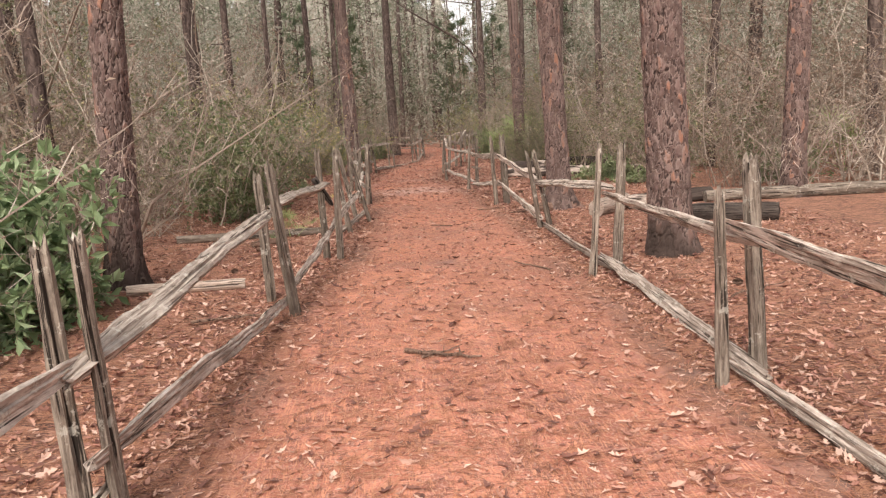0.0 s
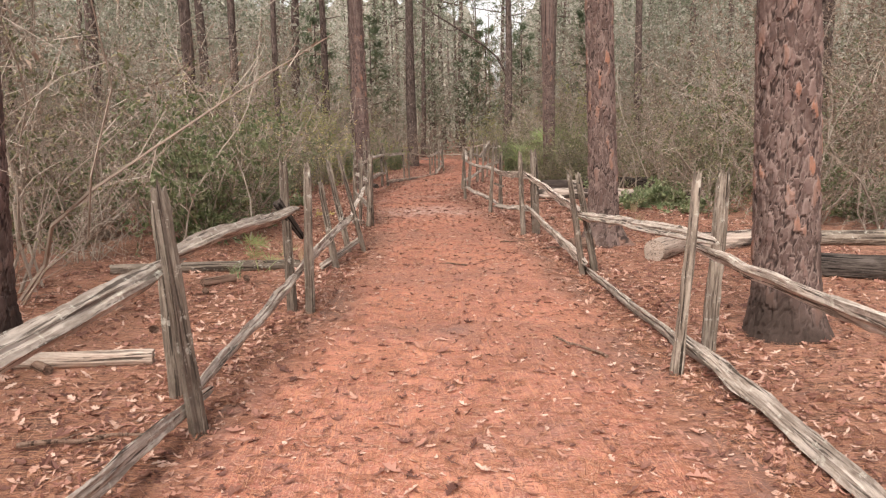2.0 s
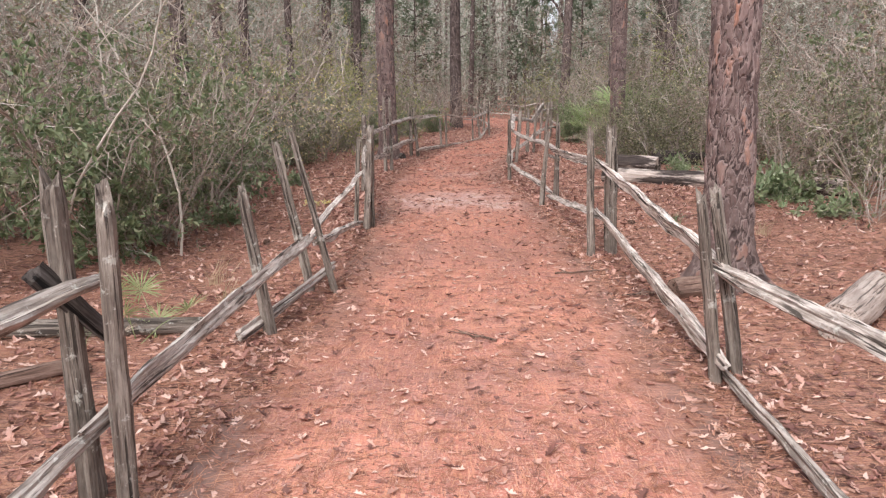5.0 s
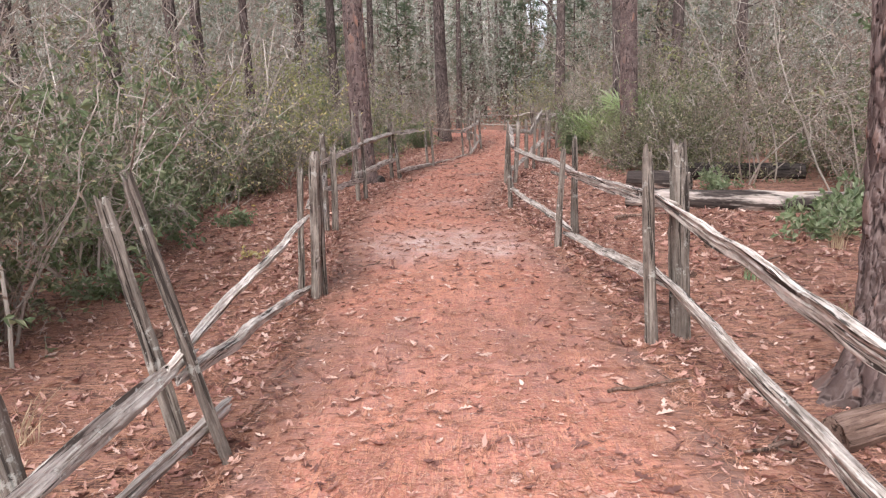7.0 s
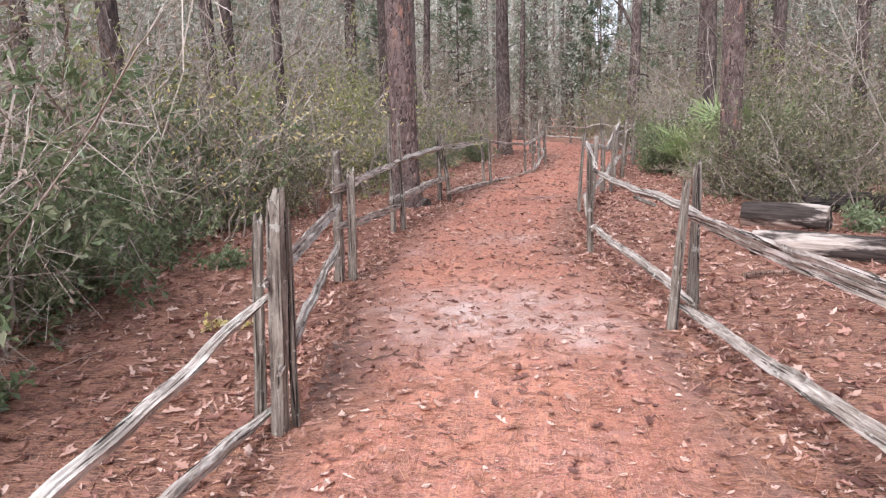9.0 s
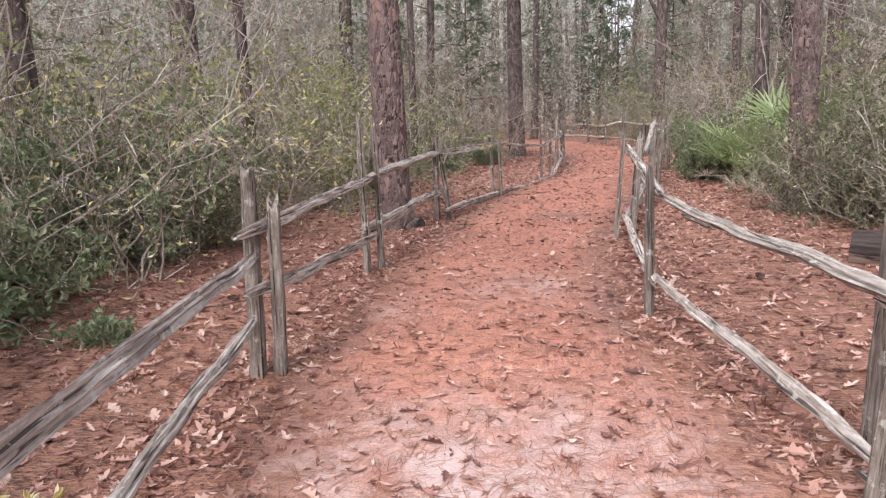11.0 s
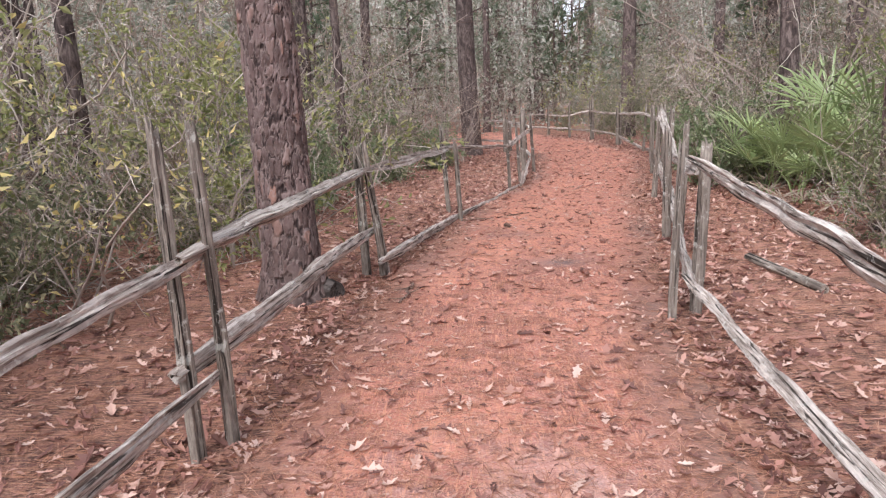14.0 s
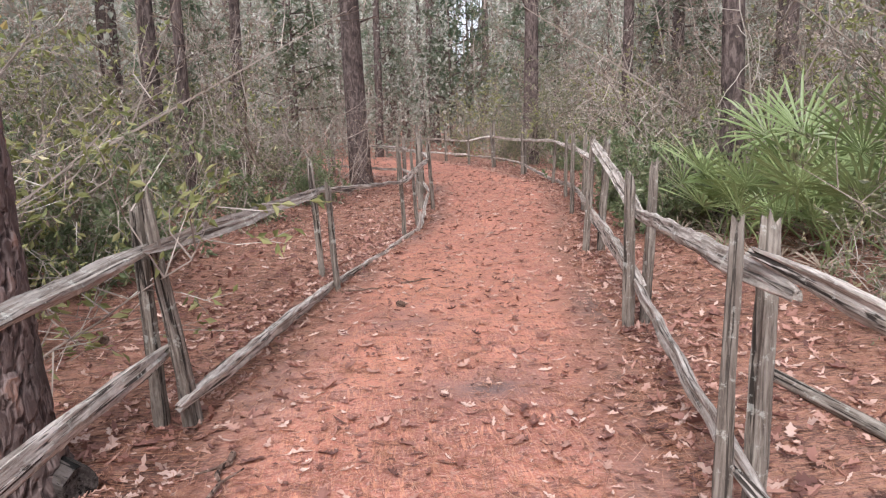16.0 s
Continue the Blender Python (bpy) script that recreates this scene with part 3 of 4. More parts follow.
# ---- pines ----
def plated_trunk(name, d, tall, seed, around=120, rise=0.022, flare=1.45, roots=0.18, char=0.8, plate=0.06, depth=0.016):
    """A pine trunk whose bark is broken into raised plates."""
    top = 4.2
    zs = steps((-0.25, top, rise), (top, tall, 0.8))
    v, f, plates, edges, chars = [], [], [], [], []
    for z in zs:
        t = max(0.0, z)
        r0 = d / 2 * (1 + (flare - 1) * math.exp(-t / 0.22)) * (1 - 0.55 * max(0, t - 1) / tall)
        for k in range(around):
            u = 2 * math.pi * k / around
            c, s = math.cos(u), math.sin(u)
            root = 1 + roots * math.exp(-t / 0.18) * noise.noise((c * 2.1, s * 2.1, seed))
            q = Vector((c * d / 2 / plate * 1.1, s * d / 2 / plate * 1.1, z / plate * 0.44 + seed))
            q += 0.5 * noise.noise_vector(q * 0.9) + 0.25 * noise.noise_vector(q * 2.6)
            near, cells = noise.voronoi(q)
            e = min(1.0, (near[1] - near[0]) / 0.35)
            cell = noise.cell(cells[0] * 7.3 + Vector((seed, 0, 0)))
            tilt = (q - cells[0]).z
            r = r0 * root + depth * (e ** 0.5 - 0.6 + 0.5 * (cell - 0.5) - 0.35 * e * tilt)
            v.append((r * c, r * s, z))
            plates.append(cell), edges.append(e)
            chars.append(max(0.0, min(1.0, char * (1.0 - t / 0.75 + 0.9 * noise.noise((c * 1.2, s * 1.2, z * 2 + seed))))))
    n = len(zs)
    f = [(j * around + k, j * around + (k + 1) % around, (j + 1) * around + (k + 1) % around, (j + 1) * around + k) for j in range(n - 1) for k in range(around)]
    me = bpy.data.meshes.new(name)
    me.from_pydata(v, [], f)
    me.materials.append(BARK)
    for key, values in (("plate", plates), ("edge", edges), ("char", chars)):
        me.attributes.new(key, "FLOAT", "POINT").data.foreach_set("value", values)
    return me


def needle_tuft(g, p, way, r, size, blades=9):
    for _ in range(blades):
        w = (way + 0.8 * unit(r)).normalized()
        side = w.orthogonal().normalized() * size * 0.045
        at = len(g.v)
        g.v += [p - side, p + side, p + w * size * r.uniform(0.7, 1.1)]
        g.f.append((at, at + 1, at + 2))


def pine_crown(seed, low, tall, spread, limbs=22, tufts=11):
    """Limbs and needles of a pine, from low to tall."""
    r = random.Random(seed)
    wood, leaf = Geo(), Geo()
    for i in range(limbs):
        q = i / (limbs - 1)
        z = low + (tall - low) * q
        u = i * 2.4 + r.uniform(-0.4, 0.4)
        reach = spread * (1.05 - 0.75 * q) * r.uniform(0.6, 1.1)
        way = Vector((math.cos(u), math.sin(u), r.uniform(-0.05, 0.35)))
        pts = [Vector((0, 0, z)) + way * reach * k / 3 + Vector((r.uniform(-.1, .1), r.uniform(-.1, .1), 0.06 * reach * (k / 3) ** 2)) * (k > 0) for k in range(4)]
        wood.tube(pts, [0.06 * (1.2 - q), 0.04 * (1.2 - q), 0.025, 0.008], 5)
        for _ in range(tufts):
            k = r.uniform(0.3, 1.0)
            p = Vector((0, 0, z)) + way * reach * k + unit(r) * reach * 0.22
            needle_tuft(leaf, p, (way + unit(r)).normalized(), r, r.uniform(0.35, 0.6), 8)
    return wood.mesh("limbs", FAR_BARK), leaf.mesh("crown", PINE)


CROWNS = [pine_crown(s, lo, hi, sp) for s, lo, hi, sp in ((1, 11, 18, 3.4), (2, 12.5, 19, 3.0), (3, 10, 17, 3.6))]


def simple_trunk(seed, d, tall):
    r = random.Random(seed)
    g = Geo()
    n = 16
    off = [Vector((0.10 * math.sin(0.5 * k + seed), 0.10 * math.cos(0.4 * k + 2 * seed), 0)) * (k / n) for k in range(n + 1)]
    pts = [off[k] + Vector((0, 0, -0.3 + (tall + 0.3) * (k / n) ** 1.5)) for k in range(n + 1)]
    rad = [d / 2 * (1.35 if k == 0 else 1.12 if k == 1 else 1) * (1 - 0.75 * (k / n) ** 1.5) for k in range(n + 1)]
    g.tube(pts, rad, 14)
    for _ in range(3):
        z, u = r.uniform(3, 9), r.uniform(0, 6.28)
        w = Vector((math.cos(u), math.sin(u), r.uniform(-0.2, 0.4)))
        g.tube([Vector((0, 0, z)), Vector((0, 0, z)) + w * r.uniform(0.3, 0.9)], [0.03, 0.012], 5)
    return g.mesh("trunk", FAR_BARK, True)


def pine(x, y, trunk, kind, lean=(0, 0), label="tall pine with scaly red-brown bark rising from pine straw", size=1.0):
    t = thing("pine_tree", x, y, height(x, y), label, "tree", "pines of the wood")
    t.rotation_euler = (lean[1], lean[0], rng.uniform(0, 6.28) if kind >= 0 and size != 1.0 else 0)
    t.scale = (size, size, 1.0)
    part("trunk", trunk, t)
    wood, leaf = CROWNS[kind % 3]
    part("limb", wood, t)
    part("crown", leaf, t)
    return t


for x, y, d, seed, lean, label in [
        (2.93, 7.15, 0.42, 3.3, (-0.05, 0), "big pine with flaking plated bark and a fire-blackened foot"),
        (2.86, 11.6, 0.37, 9.1, (-0.045, 0), "straight pine with scaly reddish bark and spreading roots"),
        (-2.66, 7.3, 0.33, 14.7, (0.05, 0), "dark pine with rough bark beside a leafy bush"),
        (-0.88, 21.95, 0.40, 22.4, (-0.02, 0), "pine with orange-red plated bark close behind the fence"),
        (6.5, 11.0, 0.36, 31.0, (0.01, 0), "dark red-brown pine standing behind fallen logs"),
        (4.5, 23.5, 0.36, 41.0, (-0.02, 0), "pine rising out of palmettos and brush")]:
    char = {3.3: 1.0, 9.1: 0.3, 14.7: 0.9, 22.4: 0.25}.get(seed, 0.5)
    pine(x, y, plated_trunk("trunk", d, 15, seed, char=char, flare=1.85 if seed == 9.1 else 1.45, roots=0.6 if seed == 9.1 else 0.2), int(seed), lean, label)

YOUNG = pine_crown(8, 1.6, 8.5, 2.0, 26, 16)
g = Geo()
g.tube([(0, 0, -0.2), (0.05, 0, 4), (0, 0, 8.6)], [0.09, 0.06, 0.015], 8)
YOUNG_TRUNK = g.mesh("trunk", FAR_BARK)
for x, y, s in ((5.0, 54, 1.0), (6.3, 57, 1.1), (2.2, 60, 1.0), (7.4, 47, 0.9), (-1.8, 48, 1.0), (9.6, 39, 0.9), (-4.2, 40, 0.9)):
    t = thing("young_pine", x, y, height(x, y), "young pine with soft green needles down its trunk", "tree", "young pines of the wood")
    t.scale, t.rotation_euler = (s, s, s), (0, 0, x)
    part("trunk", YOUNG_TRUNK, t)
    part("limb", YOUNG[0], t)
    part("crown", YOUNG[1], t)
TRUNKS = [simple_trunk(s, d, 16) for s, d in ((1, 0.34), (2, 0.42), (3, 0.28), (4, 0.5), (5, 0.2))]
taken = []
for x, y, d in [(4.72, 58.8, 0.62), (3.5, 64.5, 0.6), (2.6, 60.0, 0.45), (5.56, 39.8, 0.47), (0.6, 35.0, 0.5), (8.4, 64.5, 0.6), (1.95, 70.0, 0.5), (5.2, 70.5, 0.4), (1.3, 46.5, 0.32), (8.56, 27.9, 0.32), (9.4, 38.7, 0.4),
                (14.5, 54.0, 0.35), (11.4, 44.7, 0.55), (11.3, 57.7, 0.4), (13.3, 72.5, 0.6), (-2.9, 32.4, 0.34), (-5.0, 25.7, 0.3), (-3.45, 24.0, 0.2), (-1.62, 28.9, 0.16), (5.2, 27.65, 0.3),
                (-5.2, 21.4, 0.36), (-6.5, 12.5, 0.3), (-4.2, 9.5, 0.22), (9.6, 13.5, 0.3), (8.1, 17.4, 0.26), (10.5, 20, 0.42), (7.6, 30.5, 0.4), (7.2, 36.5, 0.3), (-8, 17, 0.35), (-2.2, 37, 0.3), (-6.8, 29, 0.4), (-7.6, 8.0, 0.3)]:
    k = min(range(5), key=lambda i: abs((0.34, 0.42, 0.28, 0.5, 0.2)[i] - d))
    t = pine(x, y, TRUNKS[k], k, (rng.uniform(-.025, .025), rng.uniform(-.025, .025)), "pine with dark grey-brown bark among brush", d / (0.34, 0.42, 0.28, 0.5, 0.2)[k] * 1.001)
    if (x, y) == (5.56, 39.8):
        t.rotation_euler = (0, 0, 0)
        g = Geo()
        g.tube([(0, -0.1, 4.2), (-0.6, -0.3, 5.2), (-1.5, -0.4, 5.9), (-2.7, -0.4, 6.6), (-3.9, -0.3, 7.3), (-5.0, -0.2, 8.1)], [0.07, 0.065, 0.06, 0.05, 0.04, 0.02], 7)
        g.tube([(-2.7, -0.4, 6.6), (-3.3, -0.5, 6.5), (-3.9, -0.5, 6.8)], [0.03, 0.02, 0.01], 5)
        part("limb", g.mesh("limb", FAR_BARK), t, "long bare dead limb")
    taken.append((x, y))
while len(taken) < 104:
    x, y = rng.uniform(-34, 38), rng.uniform(-22, 105)
    if line(BRUSH_L, y) - 2.5 < x < line(BRUSH_R, y) + 2.5 and y < 48 or abs(x - 4.5 - (y - 45) * 0.12) < 3.5 or any((x - a) ** 2 + (y - b) ** 2 < 4 for a, b in taken):
        continue
    k = rng.randrange(5)
    pine(x, y, TRUNKS[k], k, (rng.uniform(-.03, .03), rng.uniform(-.03, .03)), "pine with dark grey-brown bark deep in the wood", rng.uniform(0.85, 1.2))
    taken.append((x, y))


# ---- brush ----
def bush(seed, tall, wide, stems, twigs, leaves, leaf_size, leaf_mat_, leaf_low=0.0, droop=0.0, wood_=None):
    """A many-stemmed bush: a mesh of stems and twigs, and a mesh of leaves (or none)."""
    r, wood_ = random.Random(seed), wood_ or TWIG
    stalks, leaf = [], Geo()
    for i in range(stems):
        wood = Geo()
        u = r.uniform(0, 6.28)
        p = Vector((math.cos(u), math.sin(u), 0)) * r.uniform(0, 0.25 * wide)
        way = Vector((math.cos(u) * r.uniform(0.05, 0.6), math.sin(u) * r.uniform(0.05, 0.6), 1)).normalized()
        n = 6
        step = tall * r.uniform(0.55, 1.0) / n
        pts = [p - Vector((0, 0, 0.15))]
        for k in range(n):
            way = (way + (0.5 if tall < 6 else 0.3) * unit(r) + Vector((0, 0, 0.05 - droop * k / n))).normalized()
            way.z = max(way.z, 0.5 if tall < 6 else 0.6)
            pts.append(pts[-1] + way * step)
        thick = r.uniform(0.005, 0.012) * min(tall, 5) / 2.5
        wood.tube(pts, [thick * (1.1 - k / n) + 0.002 for k in range(n + 1)], 4)
        for k in range(1, n + 1):
            for _ in range(twigs):
                q = pts[k].lerp(pts[k - 1], r.random())
                bw = (unit(r) + Vector((0, 0, 0.35 - droop))).normalized()
                ln = wide * r.uniform(0.2, 0.55)
                mid = q + bw * ln * 0.5
                bw2 = (bw + 0.5 * unit(r)).normalized()
                end = mid + bw2 * ln * 0.5
                wood.ribbon(q, mid, 0.0050, 0.0036)
                wood.ribbon(mid, end, 0.0036, 0.0018)
                for _ in range(3):
                    a = q.lerp(end, r.uniform(0.35, 1))
                    tw = (bw2 + 0.9 * unit(r)).normalized()
                    b = a + tw * ln * r.uniform(0.25, 0.5)
                    wood.ribbon(a, b, 0.0032, 0.0014)
                    if a.z < leaf_low:
                        continue
                    for _ in range(leaves):
                        c = a.lerp(b, r.uniform(0.1, 1.05))
                        lw = (tw + 1.1 * unit(r)).normalized()
                        s = leaf_size * r.uniform(0.6, 1.25)
                        leaf.leaf(c, lw, unit(r), s, s * 0.45)
        stalks.append(wood.mesh("stem", wood_))
    return stalks, (leaf.mesh("foliage", leaf_mat_) if leaf.v else None)


BARE = [bush(s, t, w, n, 5, 1, 0.05, DRY, droop=0.22) for s, t, w, n in ((21, 3.6, 1.5, 9), (22, 4.4, 1.7, 8), (23, 3.0, 1.4, 10), (24, 5.2, 1.9, 8))]
DRYB = [bush(s, t, w, n, 4, 3, 0.06, DRY, droop=0.15) for s, t, w, n in ((31, 3.0, 1.4, 9), (32, 3.8, 1.6, 8))]
EVER = [bush(s, t, w, n, 4, 7, 0.08, GREEN) for s, t, w, n in ((41, 1.7, 0.95, 9), (42, 2.3, 1.1, 8), (43, 1.3, 0.85, 9))]
OLIV = [bush(s, t, w, n, 4, 4, 0.066, OLIVE, droop=0.1) for s, t, w, n in ((51, 2.4, 1.2, 9), (52, 3.2, 1.4, 8), (53, 1.8, 1.0, 9))]
LABELS = {"bare": "bare grey-brown thicket shrub with tangled thin twigs", "dry": "leggy shrub holding dry brown leaves", "ever": "dense dark-green evergreen bush at the wood's edge", "olive": "loose olive-green shrub with thin stems", "bright": "bright green broad-leaved bush beside a pine", "low": "low pale-green seedling bush in the leaf litter"}


def put_bush(kind, meshes, x, y, size=1.0):
    t = thing("shrub", x, y, height(x, y), LABELS[kind], "shrub", "brush along the path")
    t.rotation_euler = (rng.uniform(-.08, .08), rng.uniform(-.08, .08), rng.uniform(0, 6.28))
    t.scale = (size, size, size * rng.uniform(0.9, 1.15))
    for me in meshes[0]:
        part("stem", me, t)
    if meshes[1]:
        part("foliage", meshes[1], t)
    return t


def border(table, side, y0, y1, rows):
    for depth, gap, mix, scale in rows:
        y = y0
        while y < y1:
            x = line(table, y) + side * (depth + rng.uniform(-0.4, 0.5))
            kind = rng.choices(("bare", "dry", "ever", "olive"), mix)[0]
            pick = rng.choice({"bare": BARE, "dry": DRYB, "ever": EVER, "olive": OLIV}[kind])
            put_bush(kind, pick, x, y + rng.uniform(-0.4, 0.4), scale * rng.uniform(0.75, 1.2))
            y += gap * rng.uniform(0.75, 1.3)


ROWS_OF_BRUSH = ((0.5, 1.5, (2, 2, 2, 7), 0.85), (1.6, 1.6, (4, 2, 2, 6), 1.05), (3.0, 1.9, (3, 2, 2, 7), 1.25), (4.8, 2.6, (3, 2, 1, 7), 1.5))
TWIGGY_ROWS = ((0.5, 1.5, (5, 3, 3, 2), 0.8), (1.6, 1.6, (7, 3, 2, 2), 1.0), (3.0, 1.9, (7, 3, 2, 2), 1.25), (4.8, 2.4, (7, 3, 1, 2), 1.5))
border(BRUSH_L, -1, 3.5, 13, TWIGGY_ROWS)
border(BRUSH_L, -1, 13, 41, ROWS_OF_BRUSH)
border(BRUSH_R, 1, 5, 18, TWIGGY_ROWS)
border(BRUSH_R, 1, 18, 46, ROWS_OF_BRUSH)
for x, y, s in ((-3.0, 5.3, 1.0), (-2.85, 6.0, 1.05), (-3.4, 5.9, 1.1)):
    put_bush("bright", bush(int(60 + s * 10 + x), 1.55, 0.8, 8, 3, 5, 0.125, BRIGHT), x, y, s)
for x, y in ((-2.45, 12.2), (-2.85, 13.2), (-2.65, 14.9), (-2.95, 16.0), (4.6, 29.2), (5.0, 30.6), (4.9, 28.3), (4.1, 27.6)):
    put_bush("ever", rng.choice(EVER), x, y, 1.0)
for x, y in ((4.75, 21.4), (5.1, 22.3), (5.2, 20.9), (5.6, 21.6), (4.7, 22.9), (-3.4, 20.0), (-3.5, 20.9), (-3.2, 21.9), (-3.9, 21.4), (5.3, 26.9), (5.4, 23.3)):
    put_bush("olive", rng.choice(OLIV), x, y, 0.95)

for k, (x, y, s) in enumerate(((4.25, 22.9, 0.62), (4.6, 22.4, 0.72), (4.55, 23.0, 0.8), (5.0, 22.2, 0.85))):
    put_bush("olive", OLIV[2 if k % 2 else 0], x, y, s)
for k, (x, y, s) in enumerate(((-3.3, 18.6, 0.85), (-2.95, 19.7, 0.8), (-2.7, 20.8, 0.8), (-3.6, 19.2, 1.0), (-3.0, 22.2, 0.9), (-3.2, 17.6, 0.9), (-2.3, 24.0, 0.8), (-1.9, 25.6, 0.85))):
    put_bush("ever" if k % 2 else "olive", EVER[k % 3] if k % 2 else OLIV[2], x, y, s)

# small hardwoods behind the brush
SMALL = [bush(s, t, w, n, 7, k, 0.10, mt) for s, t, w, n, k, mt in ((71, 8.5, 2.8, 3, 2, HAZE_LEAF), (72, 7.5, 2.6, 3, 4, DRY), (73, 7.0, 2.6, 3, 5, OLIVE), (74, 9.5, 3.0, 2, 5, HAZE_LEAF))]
spot = []
while len(spot) < 84:
    x, y = rng.uniform(-15, 19), rng.uniform(-4, 64)
    if line(BRUSH_L, y) - 3.0 < x < line(BRUSH_R, y) + 3.0 and y < 47 or abs(x - 4 - (y - 48) * 0.06) < 1.8 or any((x - a) ** 2 + (y - c) ** 2 < 5 for a, c in spot):
        continue
    spot.append((x, y))
    stalks, foliage = SMALL[len(spot) % 4]
    t = thing("small_tree", x, y, height(x, y), "slender hardwood with thin tangled grey branches in the understorey", "tree", "small trees of the understorey")
    t.rotation_euler = (0, 0, rng.uniform(0, 6.28))
    t.scale = (rng.uniform(0.8, 1.15),) * 3
    for me in stalks:
        part("stem", me, t)
    if foliage:
        part("foliage", foliage, t)


def sapling(x, y, tall, lean, seed, label="pale bare sapling arching out of the brush"):
    """A thin pale stem that arches over, with a few bare side branches."""
    r = random.Random(seed)
    g = Geo()
    t = thing("sapling", x, y, height(x, y), label, "sapling", "pale saplings in the brush")
    p, w, pts = Vector((0, 0, -0.1)), Vector((lean * 0.25, r.uniform(-.1, .1), 1)).normalized(), []
    for k in range(12):
        pts.append(p)
        w = (w + Vector((lean * 0.035, 0, 0.09)) + 0.22 * unit(r)).normalized()
        w.z = max(w.z, 0.5)
        p = p + w * tall / 11
    g.tube(pts, [0.011 * (1.08 - k / 11) + 0.002 for k in range(12)], 6)
    part("stem", g.mesh("stem", PALE_TWIG), t)
    for k in (3, 5, 6, 7, 8, 9, 10):
        g = Geo()
        q, w, line_ = pts[k], (unit(r) + Vector((0, 0, 0.4))).normalized(), []
        for i in range(6):
            line_.append(q)
            w = (w + 0.3 * unit(r)).normalized()
            q = q + w * tall * 0.05
        g.tube(line_, [0.006, 0.005, 0.0045, 0.004, 0.003, 0.002], 4)
        part("branch", g.mesh("branch", PALE_TWIG), t)


for k, (x, y, tall, lean) in enumerate([(-2.7, 11.6, 3.4, 0.9), (-1.95, 12.4, 3.8, -0.3), (-2.9, 12.8, 4.0, -0.8), (-2.75, 20.4, 3.3, 0.8), (-4.5, 18.4, 4.2, -0.6), (-4.1, 19.8, 4.0, 0.4), (-4.5, 24.5, 4.0, 0.9), (-3.4, 23.6, 3.0, 0.4), (-2.7, 24.2, 3.6, -0.9), (-3.3, 9.4, 3.6, -0.4),
                                        (6.4, 13.4, 4.0, -0.8), (7.1, 14.3, 4.2, 0.9), (5.7, 17.6, 3.6, -1.0), (5.9, 19.8, 3.8, 0.5), (6.3, 21.2, 4.2, -0.6), (5.6, 27.8, 3.4, -0.9), (6.2, 28.9, 3.8, 0.4), (8.4, 12.4, 4.4, -0.7), (7.9, 10.9, 3.8, 0.8), (5.4, 22.6, 3.0, 1.0)]):
    sapling(x, y, tall, lean, 300 + k)
VINE = bush(81, 2.6, 1.3, 5, 2, 1, 0.075, YELLOW)
LABELS["yellow"] = "thin straggling shrub with a few yellow leaves"
for x, y in ((-3.1, 19.4), (-3.3, 22.6), (-2.6, 18.9), (-2.9, 20.3), (-2.2, 21.4), (-2.1, 23.6), (-3.6, 18.6), (-2.6, 24.6)):
    put_bush("yellow", VINE, x, y, 0.9)
SEEDLING = bush(82, 0.6, 0.45, 7, 2, 3, 0.11, PALE_GREEN)
for x, y, s in ((4.45, 15.5, 0.9), (5.0, 16.3, 1.0), (5.3, 15.9, 1.1), (5.2, 14.6, 0.8), (-2.0, 17.4, 0.5), (-2.1, 14.0, 0.7), (4.8, 19.2, 0.7)):
    put_bush("low", SEEDLING, x, y, s)

LEAFY = bush(83, 3.4, 1.5, 7, 4, 4, 0.075, YGREEN)
LABELS["ygreen"] = "tall airy shrub with yellow-green leaves"
for x, y, s in ((-2.5, 24.6, 1.0), (-1.75, 23.3, 0.95), (-3.4, 25.6, 1.15), (-4.2, 22.5, 1.2), (-5.0, 20.5, 1.2), (6.4, 27.5, 1.2), (-3.6, 31.0, 1.2), (7.4, 36.5, 1.3), (5.2, 43.5, 1.1)):
    put_bush("ygreen", LEAFY, x, y, s)

put_bush("yellow", bush(84, 0.4, 0.3, 5, 1, 3, 0.09, YELLOW), -1.26, 15.43, 0.6)

# far woods: trunks, twigs and leaves too many to count, past the brush and beyond the bend
r = random.Random(77)


def far_spot(keep, y1):
    while True:
        x, y = r.uniform(-45, 50), r.uniform(-18, y1)
        if not (line(BRUSH_L, y) - keep < x < line(BRUSH_R, y) + keep and y < 47):
            return x, y


far = Geo()
for _ in range(230):
    x, y = r.uniform(-75, 85), r.uniform(62, 135)
    if r.random() < 0.4:
        x, y = r.choice((r.uniform(-75, -30), r.uniform(32, 80))), r.uniform(-30, 70)
    d = r.uniform(0.12, 0.3)
    far.tube([(x, y, -0.5), (x + r.uniform(-.3, .3), y, 9), (x + r.uniform(-.6, .6), y, 19)], [d, d * 0.75, d * 0.3], 6)
tagged(new("far_pines", far.mesh("far_pines", FAR_BARK)), "distant dark pine trunks deep in the wood", "trees", kind="stuff")
far = Geo()
for _ in range(80000):
    x, y = far_spot(5, 72)
    p = Vector((x, y, r.random() ** 1.2 * (9 if y > 40 else 7)))
    w = (unit(r) + Vector((0, 0, 0.6))).normalized()
    far.ribbon(p, p + w * r.uniform(0.5, 1.7), 0.012 if y < 45 else 0.02, 0.005)
tagged(new("far_thicket", far.mesh("far_thicket", TWIG)), "distant tangle of bare grey-brown branches", "thicket", kind="stuff")
far, mid = Geo(), Geo()
